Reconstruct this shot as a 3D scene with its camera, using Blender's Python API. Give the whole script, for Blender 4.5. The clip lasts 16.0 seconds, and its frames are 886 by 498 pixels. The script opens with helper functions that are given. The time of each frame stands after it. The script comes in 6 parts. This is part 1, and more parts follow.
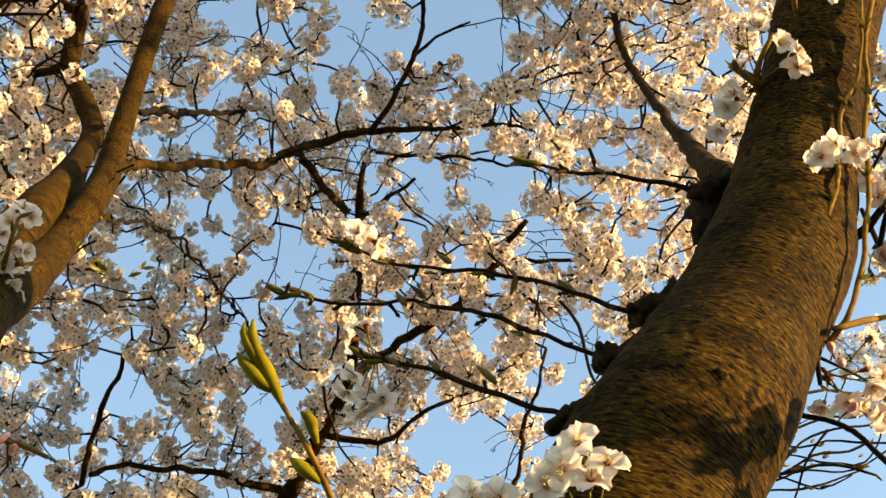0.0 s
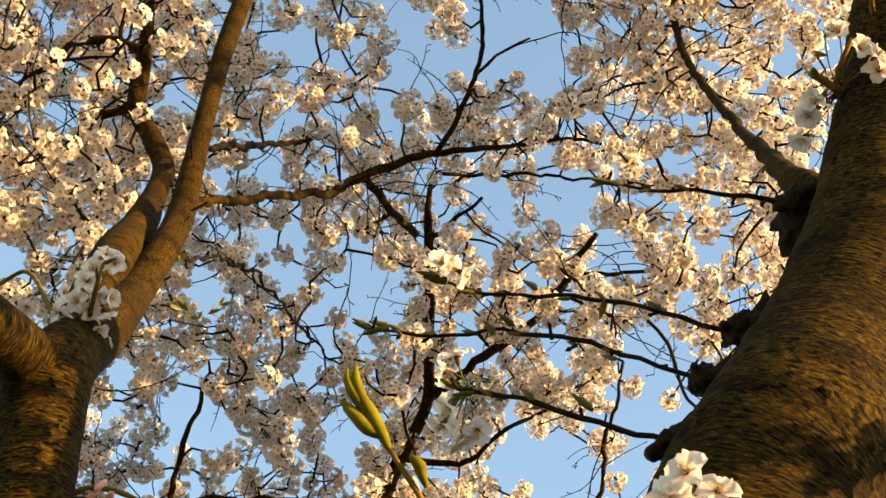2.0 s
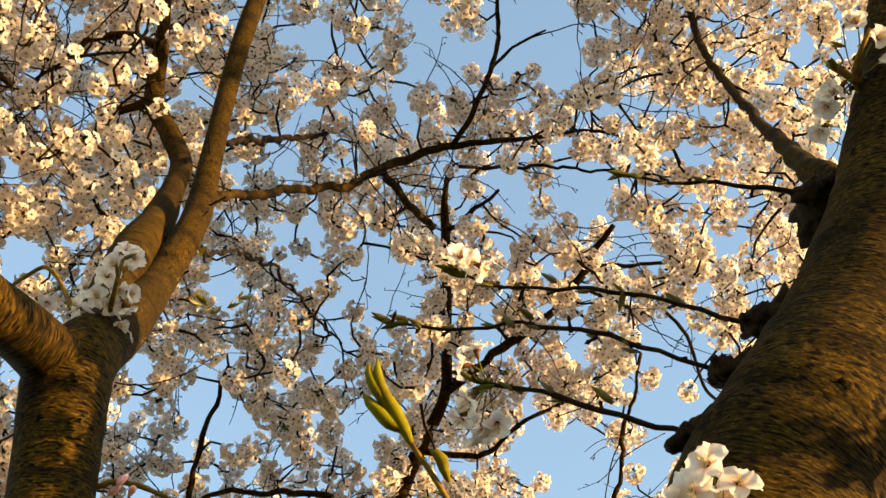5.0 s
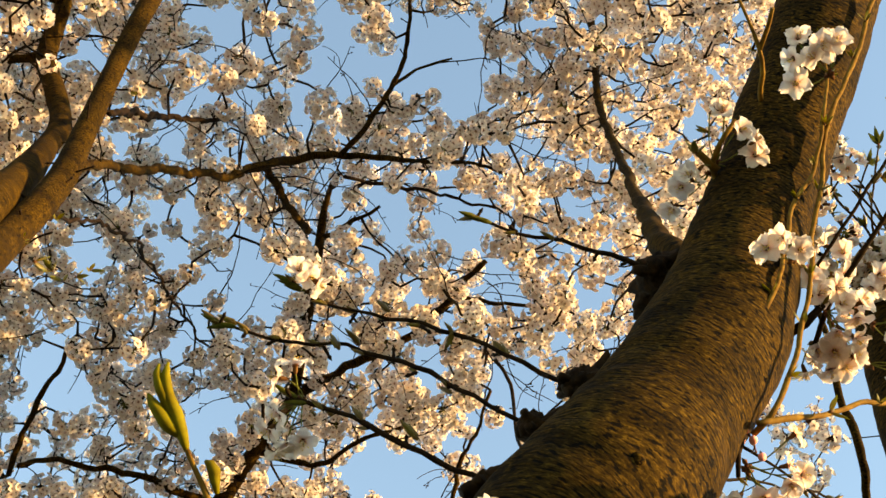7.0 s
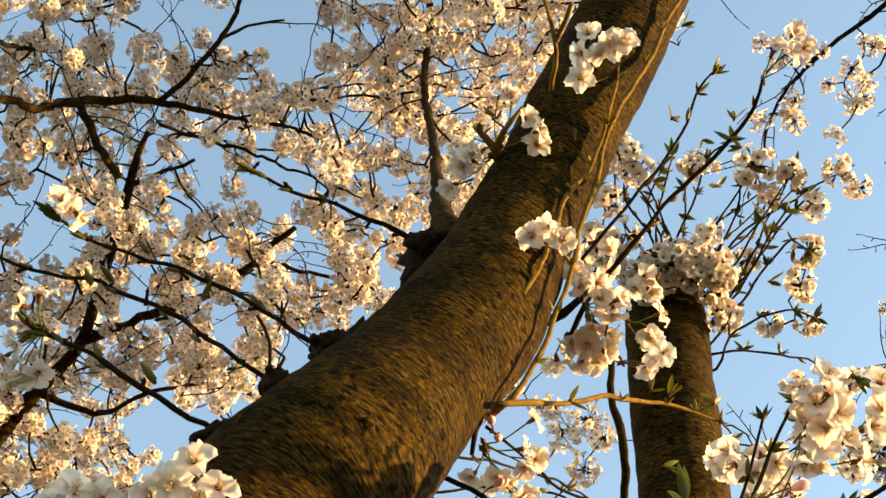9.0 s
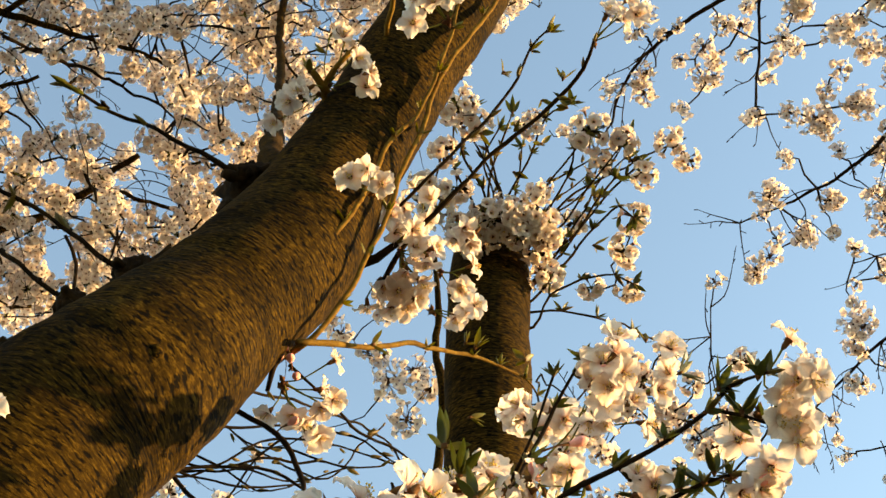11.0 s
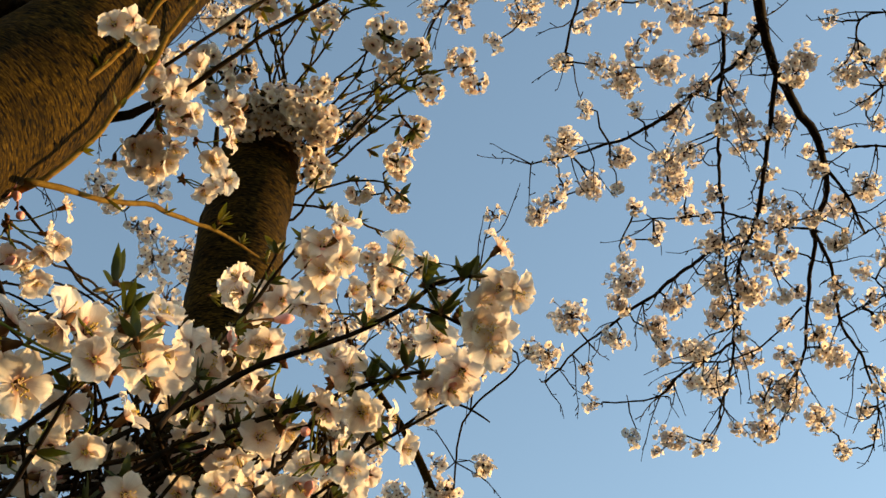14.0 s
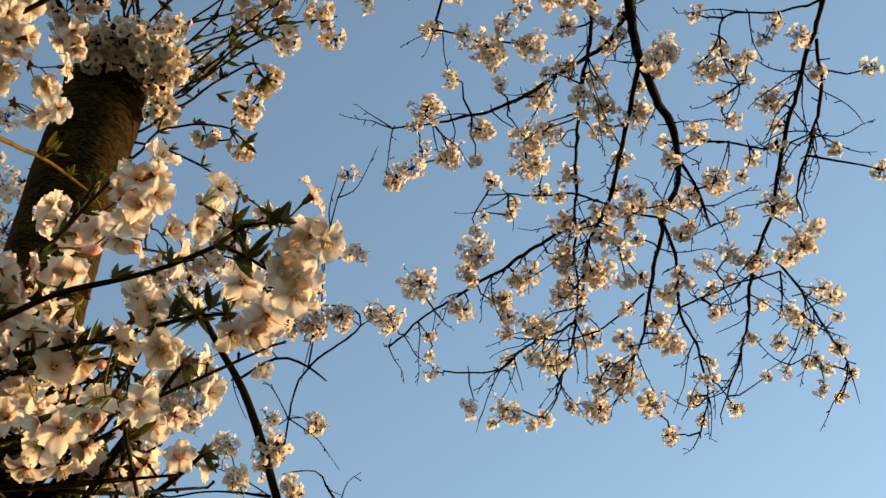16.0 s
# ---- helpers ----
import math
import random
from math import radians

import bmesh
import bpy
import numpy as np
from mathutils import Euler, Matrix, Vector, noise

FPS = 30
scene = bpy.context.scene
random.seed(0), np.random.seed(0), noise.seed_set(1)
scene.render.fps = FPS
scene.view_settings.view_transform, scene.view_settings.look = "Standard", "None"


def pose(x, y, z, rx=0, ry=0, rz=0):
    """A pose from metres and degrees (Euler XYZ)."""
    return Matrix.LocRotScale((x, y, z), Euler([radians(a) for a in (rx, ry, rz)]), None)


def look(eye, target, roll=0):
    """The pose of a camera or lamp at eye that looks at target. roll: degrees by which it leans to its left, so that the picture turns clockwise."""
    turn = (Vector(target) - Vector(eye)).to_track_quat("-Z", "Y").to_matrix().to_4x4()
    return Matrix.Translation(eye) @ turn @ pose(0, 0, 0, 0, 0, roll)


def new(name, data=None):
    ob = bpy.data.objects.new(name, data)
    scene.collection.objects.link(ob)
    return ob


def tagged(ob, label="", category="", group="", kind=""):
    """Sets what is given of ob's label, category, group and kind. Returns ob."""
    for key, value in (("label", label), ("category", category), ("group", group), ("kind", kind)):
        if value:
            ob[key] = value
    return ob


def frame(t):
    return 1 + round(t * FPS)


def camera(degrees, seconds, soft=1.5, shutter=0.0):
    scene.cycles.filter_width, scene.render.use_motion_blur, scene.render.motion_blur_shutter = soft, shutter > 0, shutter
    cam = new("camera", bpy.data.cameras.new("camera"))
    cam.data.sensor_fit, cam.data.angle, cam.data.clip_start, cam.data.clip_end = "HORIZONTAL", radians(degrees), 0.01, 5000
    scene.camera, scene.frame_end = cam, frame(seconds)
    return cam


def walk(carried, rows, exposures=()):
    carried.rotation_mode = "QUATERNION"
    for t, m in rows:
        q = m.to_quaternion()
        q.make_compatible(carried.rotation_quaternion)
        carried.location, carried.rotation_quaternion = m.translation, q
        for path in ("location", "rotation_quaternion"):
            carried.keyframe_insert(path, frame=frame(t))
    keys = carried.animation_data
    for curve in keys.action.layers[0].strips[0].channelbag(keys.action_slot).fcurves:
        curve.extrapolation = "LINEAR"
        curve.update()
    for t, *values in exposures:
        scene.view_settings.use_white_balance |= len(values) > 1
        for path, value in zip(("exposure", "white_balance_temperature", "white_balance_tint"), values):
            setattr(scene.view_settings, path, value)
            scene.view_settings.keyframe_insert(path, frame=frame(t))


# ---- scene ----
cam = camera(35.4, 16.0, soft=1.5)
PATH = [
    (0, (0.117, 0.064, 1.546), (0.159, 1.292, 3.124), -3.4),
    (0.5, (0.111, 0.054, 1.551), (0.132, 1.268, 3.14), -3.7),
    (1, (0.107, 0.052, 1.552), (0.101, 1.263, 3.143), -3.6),
    (1.5, (0.103, 0.058, 1.56), (0.074, 1.267, 3.153), -3.3),
    (2, (0.097, 0.059, 1.563), (0.049, 1.266, 3.158), -3.0),
    (2.5, (0.093, 0.059, 1.561), (0.034, 1.266, 3.155), -3.0),
    (3, (0.094, 0.061, 1.56), (0.032, 1.269, 3.153), -3.3),
    (5.5, (0.095, 0.055, 1.562), (0.025, 1.273, 3.146), -2.2),
    (6, (0.106, 0.054, 1.56), (0.072, 1.28, 3.14), -0.5),
    (6.5, (0.118, 0.049, 1.559), (0.146, 1.263, 3.148), 1.4),
    (7, (0.139, 0.043, 1.562), (0.229, 1.241, 3.161), 1.4),
    (7.5, (0.162, 0.041, 1.561), (0.31, 1.227, 3.164), 0.6),
    (8, (0.177, 0.045, 1.557), (0.383, 1.221, 3.161), 1.1),
    (8.5, (0.188, 0.045, 1.557), (0.46, 1.217, 3.155), -0.4),
    (9, (0.201, 0.048, 1.557), (0.536, 1.226, 3.137), -0.9),
    (9.5, (0.218, 0.046, 1.556), (0.614, 1.228, 3.12), -1.9),
    (9.7, (0.223, 0.043, 1.555), (0.643, 1.222, 3.115), -2.4),
    (11.8, (0.258, 0.048, 1.56), (0.882, 1.192, 3.077), -3.1),
    (12, (0.262, 0.045, 1.559), (0.908, 1.179, 3.075), -3.0),
    (12.5, (0.27, 0.041, 1.554), (0.963, 1.153, 3.064), -2.0),
    (13, (0.283, 0.042, 1.551), (1.022, 1.153, 3.041), -2.1),
    (13.5, (0.297, 0.039, 1.546), (1.082, 1.153, 3.009), -2.2),
    (14, (0.305, 0.042, 1.543), (1.136, 1.151, 2.985), -2.4),
    (14.5, (0.312, 0.037, 1.537), (1.184, 1.132, 2.966), -2.9),
    (15, (0.321, 0.035, 1.54), (1.229, 1.115, 2.957), -2.5),
    (15.5, (0.331, 0.031, 1.537), (1.284, 1.083, 2.946), -2.6),
    (16, (0.337, 0.024, 1.534), (1.339, 1.039, 2.935), -2.9),
]
walk(cam, [(t, look(eye, target, roll)) for t, eye, target, roll in PATH], exposures=[(0.0, 3.00, 9300, 9), (9.5, 2.96, 9900, 9), (12.5, 2.48, 9600, 8), (16.0, 2.02, 8700, 8)])

# ---- light: a low evening sun and a clear sky ----
SUN_AZ, SUN_EL = 103.0, 11.0
world = bpy.data.worlds.new("evening_sky")
scene.world = world
world.use_nodes = True
wn = world.node_tree.nodes
sky = wn.new("ShaderNodeTexSky")
sky.sky_type, sky.sun_disc = "NISHITA", False
sky.sun_elevation, sky.sun_rotation = radians(SUN_EL), radians(SUN_AZ)
sky.altitude, sky.air_density, sky.dust_density, sky.ozone_density = 50.0, 1.0, 0.15, 2.6
world.node_tree.links.new(sky.outputs[0], wn["Background"].inputs[0])
wn["Background"].inputs[1].default_value = 0.088
sun_way = Vector((math.sin(radians(SUN_AZ)) * math.cos(radians(SUN_EL)), math.cos(radians(SUN_AZ)) * math.cos(radians(SUN_EL)), math.sin(radians(SUN_EL))))
sun = new("sun", bpy.data.lights.new("sun", "SUN"))
sun.data.energy, sun.data.angle, sun.data.color = 2.3, radians(0.6), (1.0, 0.73, 0.41)
sun.matrix_world = look(sun_way * 40, (0, 0, 2))


# ---- materials ----
def material(name):
    m = bpy.data.materials.new(name)
    m.use_nodes = True
    return m, m.node_tree.nodes, m.node_tree.links, m.node_tree.nodes["Principled BSDF"]


def ramp(nodes, stops):
    r = nodes.new("ShaderNodeValToRGB")
    while len(r.color_ramp.elements) < len(stops):
        r.color_ramp.elements.new(0.5)
    for e, (p, c) in zip(r.color_ramp.elements, stops):
        e.position, e.color = p, (*c, 1)
    return r


def noise_at(nodes, links, vector, scale, detail=4.0, rough=0.6):
    n = nodes.new("ShaderNodeTexNoise")
    n.inputs["Scale"].default_value, n.inputs["Detail"].default_value, n.inputs["Roughness"].default_value = scale, detail, rough
    links.new(vector, n.inputs["Vector"])
    return n


def stretched(nodes, links, vector, sx, sy, sz):
    m = nodes.new("ShaderNodeMapping")
    m.inputs["Scale"].default_value = (sx, sy, sz)
    links.new(vector, m.inputs["Vector"])
    return m.outputs[0]


def mixed(nodes, links, fac, a, b, mode="MIX"):
    m = nodes.new("ShaderNodeMix")
    m.data_type, m.blend_type = "RGBA", mode
    for s, v in ((0, fac), (6, a), (7, b)):
        if isinstance(v, (int, float)):
            m.inputs[s].default_value = v
        elif isinstance(v, tuple):
            m.inputs[s].default_value = (*v, 1)
        else:
            links.new(v, m.inputs[s])
    return m.outputs[2]


def bark_material(name, dark, mid, light):
    """Cherry bark: fine rings and dashes across the limb, patches, lichen; u runs round, v along, in metres."""
    m, n, l, p = material(name)
    uv = n.new("ShaderNodeUVMap").outputs[0]
    ob = n.new("ShaderNodeTexCoord").outputs["Object"]
    warp = noise_at(n, l, stretched(n, l, uv, 1, 1, 1), 14, 3)
    bent = n.new("ShaderNodeVectorMath")
    bent.operation = "MULTIPLY_ADD"
    l.new(warp.outputs["Color"], bent.inputs[0])
    bent.inputs[1].default_value = (0.010, 0.010, 0)
    l.new(uv, bent.inputs[2])
    fine = noise_at(n, l, stretched(n, l, bent.outputs[0], 70, 330, 1), 1.0, 5, 0.7)
    dash = noise_at(n, l, stretched(n, l, bent.outputs[0], 48, 300, 1), 1.0, 2, 0.5)
    band = noise_at(n, l, stretched(n, l, bent.outputs[0], 5, 30, 1), 1.0, 4, 0.6)
    patch = noise_at(n, l, ob, 9, 5, 0.6)
    grain = noise_at(n, l, ob, 120, 3, 0.6)
    c1 = ramp(n, [(0.28, tuple(v * 0.40 for v in mid)), (0.50, mid), (0.84, light)])
    l.new(fine.outputs["Fac"], c1.inputs[0])
    c2 = ramp(n, [(0.32, tuple(v * 0.45 for v in dark)), (0.55, (0.5, 0.5, 0.5)), (0.72, (0.72, 0.68, 0.60))])
    l.new(patch.outputs["Fac"], c2.inputs[0])
    base = mixed(n, l, 0.42, c1.outputs[0], c2.outputs[0], "OVERLAY")
    d = ramp(n, [(0.40, (0.92, 0.92, 0.92)), (0.47, (0, 0, 0))])
    l.new(dash.outputs["Fac"], d.inputs[0])
    base = mixed(n, l, d.outputs[0], base, tuple(v * 0.35 for v in dark))
    b2 = ramp(n, [(0.38, (0.07, 0.06, 0.05)), (0.52, (1, 1, 1))])
    l.new(band.outputs["Fac"], b2.inputs[0])
    base = mixed(n, l, 0.58, base, b2.outputs[0], "MULTIPLY")
    l.new(base, p.inputs["Base Color"])
    p.inputs["Roughness"].default_value = 0.85
    p.inputs["Specular IOR Level"].default_value = 0.04
    s = n.new("ShaderNodeMath")
    s.operation = "MULTIPLY_ADD"
    l.new(band.outputs["Fac"], s.inputs[0])
    s.inputs[1].default_value = 1.5
    soft = n.new("ShaderNodeMath")
    soft.operation = "MULTIPLY"
    l.new(dash.outputs["Fac"], soft.inputs[0])
    soft.inputs[1].default_value = 0.6
    l.new(soft.outputs[0], s.inputs[2])
    s2 = n.new("ShaderNodeMath")
    s2.operation = "MULTIPLY_ADD"
    l.new(grain.outputs["Fac"], s2.inputs[0])
    s2.inputs[1].default_value = 0.20
    l.new(s.outputs[0], s2.inputs[2])
    bump = n.new("ShaderNodeBump")
    bump.inputs["Strength"].default_value, bump.inputs["Distance"].default_value = 1.0, 0.0014
    l.new(s2.outputs[0], bump.inputs["Height"])
    l.new(bump.outputs[0], p.inputs["Normal"])
    return m


BARK = bark_material("cherry_bark", (0.0010, 0.0006, 0.0002), (0.0270, 0.0142, 0.0018), (0.160, 0.090, 0.0135))


def twig_material(name, a, b, scale=90):
    m, n, l, p = material(name)
    ob = n.new("ShaderNodeTexCoord").outputs["Object"]
    k = noise_at(n, l, ob, scale, 4)
    c = ramp(n, [(0.35, a), (0.65, b)])
    l.new(k.outputs["Fac"], c.inputs[0])
    l.new(c.outputs[0], p.inputs["Base Color"])
    p.inputs["Roughness"].default_value = 0.75
    p.inputs["Specular IOR Level"].default_value = 0.04
    bump = n.new("ShaderNodeBump")
    bump.inputs["Strength"].default_value, bump.inputs["Distance"].default_value = 0.5, 0.0006
    l.new(k.outputs["Fac"], bump.inputs["Height"])
    l.new(bump.outputs[0], p.inputs["Normal"])
    return m


TWIG = twig_material("twig_bark", (0.005, 0.0032, 0.0022), (0.019, 0.011, 0.006))
SHOOT = twig_material("young_shoot_bark", (0.085, 0.042, 0.009), (0.16, 0.095, 0.020))
KNOTTY = twig_material("spur_shoot_bark", (0.006, 0.0034, 0.0016), (0.024, 0.012, 0.004))
GREEN = twig_material("green_stalk", (0.08, 0.09, 0.02), (0.15, 0.15, 0.035))
CALYX = twig_material("calyx", (0.07, 0.026, 0.014), (0.11, 0.055, 0.022))
ANTHER = twig_material("anther", (0.62, 0.42, 0.10), (0.78, 0.58, 0.20))
TIPGREEN = twig_material("dark_green_bud", (0.030, 0.034, 0.006), (0.075, 0.075, 0.010), 60)
BUDSCALE = twig_material("green_bud_scale", (0.085, 0.062, 0.006), (0.15, 0.135, 0.011), 75)
PINKBUD = twig_material("pink_bud", (0.66, 0.22, 0.20), (0.76, 0.40, 0.36))


def thin_material(name, stops, through_tint, share, rough=0.55):
    """A petal or leaf: diffuse outside, with light passing through; the tint runs from the base to the tip."""
    m, n, l, p = material(name)
    uv = n.new("ShaderNodeUVMap").outputs[0]
    sep = n.new("ShaderNodeSeparateXYZ")
    l.new(uv, sep.inputs[0])
    c = ramp(n, stops)
    l.new(sep.outputs[1], c.inputs[0])
    vein = noise_at(n, l, stretched(n, l, uv, 9, 1.3, 1), 1.6, 3)
    v = ramp(n, [(0.3, (0.86, 0.85, 0.84)), (0.65, (1, 1, 1))])
    l.new(vein.outputs["Fac"], v.inputs[0])
    base = mixed(n, l, 1.0, c.outputs[0], v.outputs[0], "MULTIPLY")
    info = n.new("ShaderNodeObjectInfo")
    r = ramp(n, [(0.0, (0.93, 0.90, 0.89)), (1.0, (1.0, 1.0, 1.0))])
    l.new(info.outputs["Random"], r.inputs[0])
    base = mixed(n, l, 1.0, base, r.outputs[0], "MULTIPLY")
    l.new(base, p.inputs["Base Color"])
    p.inputs["Roughness"].default_value = rough
    p.inputs["Specular IOR Level"].default_value = 0.25
    t = n.new("ShaderNodeBsdfTranslucent")
    l.new(mixed(n, l, 1.0, base, through_tint, "MULTIPLY"), t.inputs[0])
    bump = n.new("ShaderNodeBump")
    bump.inputs["Strength"].default_value, bump.inputs["Distance"].default_value = 0.25, 0.001
    l.new(vein.outputs["Fac"], bump.inputs["Height"])
    l.new(bump.outputs[0], p.inputs["Normal"])
    x = n.new("ShaderNodeMixShader")
    x.inputs[0].default_value = share
    l.new(p.outputs[0], x.inputs[1])
    l.new(t.outputs[0], x.inputs[2])
    l.new(x.outputs[0], n["Material Output"].inputs[0])
    return m


PETAL = thin_material("petal", [(0.0, (0.54, 0.24, 0.17)), (0.15, (0.74, 0.58, 0.51)), (0.40, (0.82, 0.755, 0.71)), (1.0, (0.865, 0.81, 0.77))], (1.0, 0.95, 0.88), 0.50)
LEAF = thin_material("young_leaf", [(0.0, (0.060, 0.060, 0.014)), (1.0, (0.050, 0.070, 0.016))], (1.0, 1.0, 0.5), 0.30, 0.42)
BUDLEAF = thin_material("opening_bud_leaf", [(0.0, (0.13, 0.085, 0.018)), (1.0, (0.12, 0.13, 0.016))], (1.0, 1.0, 0.4), 0.30, 0.42)


def ground_material():
    m, n, l, p = material("trodden_grass")
    ob = n.new("ShaderNodeTexCoord").outputs["Object"]
    a, b = noise_at(n, l, ob, 0.7, 6), noise_at(n, l, ob, 30, 5)
    c = ramp(n, [(0.38, (0.060, 0.047, 0.031)), (0.60, (0.035, 0.048, 0.016))])
    l.new(a.outputs["Fac"], c.inputs[0])
    d = ramp(n, [(0.3, (0.55, 0.55, 0.5)), (0.7, (1, 1, 1))])
    l.new(b.outputs["Fac"], d.inputs[0])
    l.new(mixed(n, l, 1.0, c.outputs[0], d.outputs[0], "MULTIPLY"), p.inputs["Base Color"])
    p.inputs["Roughness"].default_value = 0.95
    bump = n.new("ShaderNodeBump")
    bump.inputs["Distance"].default_value = 0.02
    l.new(b.outputs["Fac"], bump.inputs["Height"])
    l.new(bump.outputs[0], p.inputs["Normal"])
    return m


# ---- mesh tools ----
class Shape:
    """Collects verts, faces, material slots and uvs for one mesh."""

    def __init__(self):
        self.v, self.f, self.m, self.uv = [], [], [], []

    def add(self, verts, faces, slot=0, uvs=None):
        k = len(self.v)
        self.v.extend(verts)
        for i, f in enumerate(faces):
            self.f.append(tuple(a + k for a in f))
            self.m.append(slot)
            self.uv.extend(uvs[i] if uvs else [(0.0, 0.5)] * len(f))

    def mesh(self, name, materials, smooth=True):
        me = bpy.data.meshes.new(name)
        me.from_pydata([tuple(p) for p in self.v], [], self.f)
        for mat in materials:
            me.materials.append(mat)
        me.polygons.foreach_set("material_index", np.array(self.m, dtype=np.int32))
        me.polygons.foreach_set("use_smooth", np.full(len(self.f), smooth))
        layer = me.uv_layers.new(name="UVMap")
        layer.data.foreach_set("uv", np.array(self.uv, dtype=np.float32).ravel())
        me.update()
        return me


def smooth_line(rows, step):
    """A Catmull-Rom line through rows of x, y, z, radius, cut at even steps."""
    p = np.array(rows, dtype=float)
    p = np.vstack([2 * p[0] - p[1], p, 2 * p[-1] - p[-2]])
    out = []
    for i in range(1, len(p) - 2):
        a, b, c, d = p[i - 1], p[i], p[i + 1], p[i + 2]
        n = max(1, int(np.linalg.norm(c[:3] - b[:3]) / step))
        for k in range(n):
            t = k / n
            out.append(0.5 * (2 * b + (c - a) * t + (2 * a - 5 * b + 4 * c - d) * t * t + (3 * b - a - 3 * c + d) * t ** 3))
    out.append(p[-2])
    out = np.array(out)
    out[:, 3] = np.maximum(out[:, 3], 0.0004)
    return out


def tube(shape, line, sides, slot=0, rough=0.0, seed=0.0, cap=True):
    """A round limb along a line of x, y, z, radius; rough: uneven bark, as a share of the radius."""
    n = len(line)
    q = line[:, :3]
    tang = np.gradient(q, axis=0) if n > 2 else np.repeat([q[-1] - q[0]], n, 0)
    tang /= np.maximum(np.linalg.norm(tang, axis=1), 1e-9)[:, None]
    side = np.cross(tang[0], (0.31, 0.87, 0.2))
    side /= np.linalg.norm(side)
    length = np.concatenate([[0], np.cumsum(np.linalg.norm(np.diff(q, axis=0), axis=1))])
    angle = np.arange(sides) * 2 * math.pi / sides
    verts = []
    for i in range(n):
        side = side - tang[i] * side.dot(tang[i])
        side /= np.linalg.norm(side)
        other = np.cross(tang[i], side)
        r = line[i, 3]
        for a in angle:
            d = side * math.cos(a) + other * math.sin(a)
            rr = r
            if rough:
                s = q[i] + d * r
                ring = noise.noise((seed, length[i] * 42, 0.8 * math.cos(a)))
                rr *= 1 + rough * (1.2 * noise.noise((s[0] * 9 + seed, s[1] * 9, s[2] * 9)) + 0.45 * noise.noise(s * 38) + 0.55 * ring * min(1.0, r / 0.05))
                if rough > 0.5:
                    rr *= 1 + 0.55 * noise.noise(s * 95) + 0.3 * noise.noise(s * 230)
            verts.append(q[i] + d * rr)
    faces, uvs = [], []
    for i in range(n - 1):
        ra, rb = line[i, 3], line[i + 1, 3]
        for k in range(sides):
            k2 = (k + 1) % sides
            faces.append((i * sides + k, i * sides + k2, (i + 1) * sides + k2, (i + 1) * sides + k))
            u0, u1 = angle[k] * line[0, 3], (angle[k] + angle[1]) * line[0, 3]
            uvs.append([(u0, length[i]), (u1, length[i]), (u1, length[i + 1]), (u0, length[i + 1])])
    if cap:
        for ring in (range(sides - 1, -1, -1), range((n - 1) * sides, n * sides)):
            faces.append(tuple(ring))
            uvs.append([(0.0, 0.0)] * sides)
    shape.add(verts, faces, slot, uvs)


def turned(v, axis_to):
    """The rotation that takes z to axis_to, with a chance spin."""
    return Vector(axis_to).to_track_quat("Z", "Y").to_matrix() @ Euler((0, 0, v)).to_matrix()


def petal(shape, m, at, spread, lift, cup, long, wide, nu, nv, rnd, slot=0):
    """One notched petal of a flower whose face looks along m's z; at: angle round the flower."""
    verts, faces, uvs = [], [], []
    ca, sa = math.cos(at), math.sin(at)
    tw, ph = rnd.uniform(-0.3, 0.3), rnd.uniform(0, 6.28)
    for i in range(nv + 1):
        s = i / nv
        w = wide * (math.sin(math.pi * min(1.0, 0.08 + 0.92 * s ** 0.85)) ** 0.62 if s < 0.999 else 0.36) * (0.55 + 0.45 * min(1, s * 2.2))
        for j in range(nu + 1):
            u = 2 * j / nu - 1
            tip = 0.0
            if s > 0.8:
                tip = -0.19 * long * (1 - abs(u)) * (s - 0.8) / 0.2
            rad = 0.0022 + long * s * (1 - 0.10 * s * u * u) + tip
            x, y = rad * spread, u * w * 0.5
            z = lift * rad + cup * (s - 1.25 * s * s) * long + 0.16 * w * u * u + tw * y * s + rnd.uniform(-1, 1) * 0.0010 * s + 0.0009 * s * math.sin(u * 5.0 + ph)
            verts.append((x * ca - y * sa, x * sa + y * ca, z))
    for i in range(nv):
        for j in range(nu):
            a = i * (nu + 1) + j
            faces.append((a, a + 1, a + nu + 2, a + nu + 1))
            uvs.append([(j / nu, i / nv), ((j + 1) / nu, i / nv), ((j + 1) / nu, (i + 1) / nv), (j / nu, (i + 1) / nv)])
    verts = [m @ Vector(p) for p in verts]
    shape.add(verts, faces, slot, uvs)


def spike(shape, a, b, ra, rb, sides, slot):
    tube(shape, np.array([(*a, ra), (*b, rb)]), sides, slot, cap=False)


def blob(shape, c, r, slot, stretch=1.0, axis=(0, 0, 1)):
    """A small eight-faced bead."""
    ax = Vector(axis).normalized()
    e1 = ax.orthogonal().normalized()
    e2 = ax.cross(e1)
    c = Vector(c)
    v = [c + ax * r * stretch, c + e1 * r, c + e2 * r, c - e1 * r, c - e2 * r, c - ax * r * stretch]
    shape.add(v, [(0, 1, 2), (0, 2, 3), (0, 3, 4), (0, 4, 1), (5, 2, 1), (5, 3, 2), (5, 4, 3), (5, 1, 4)], slot)


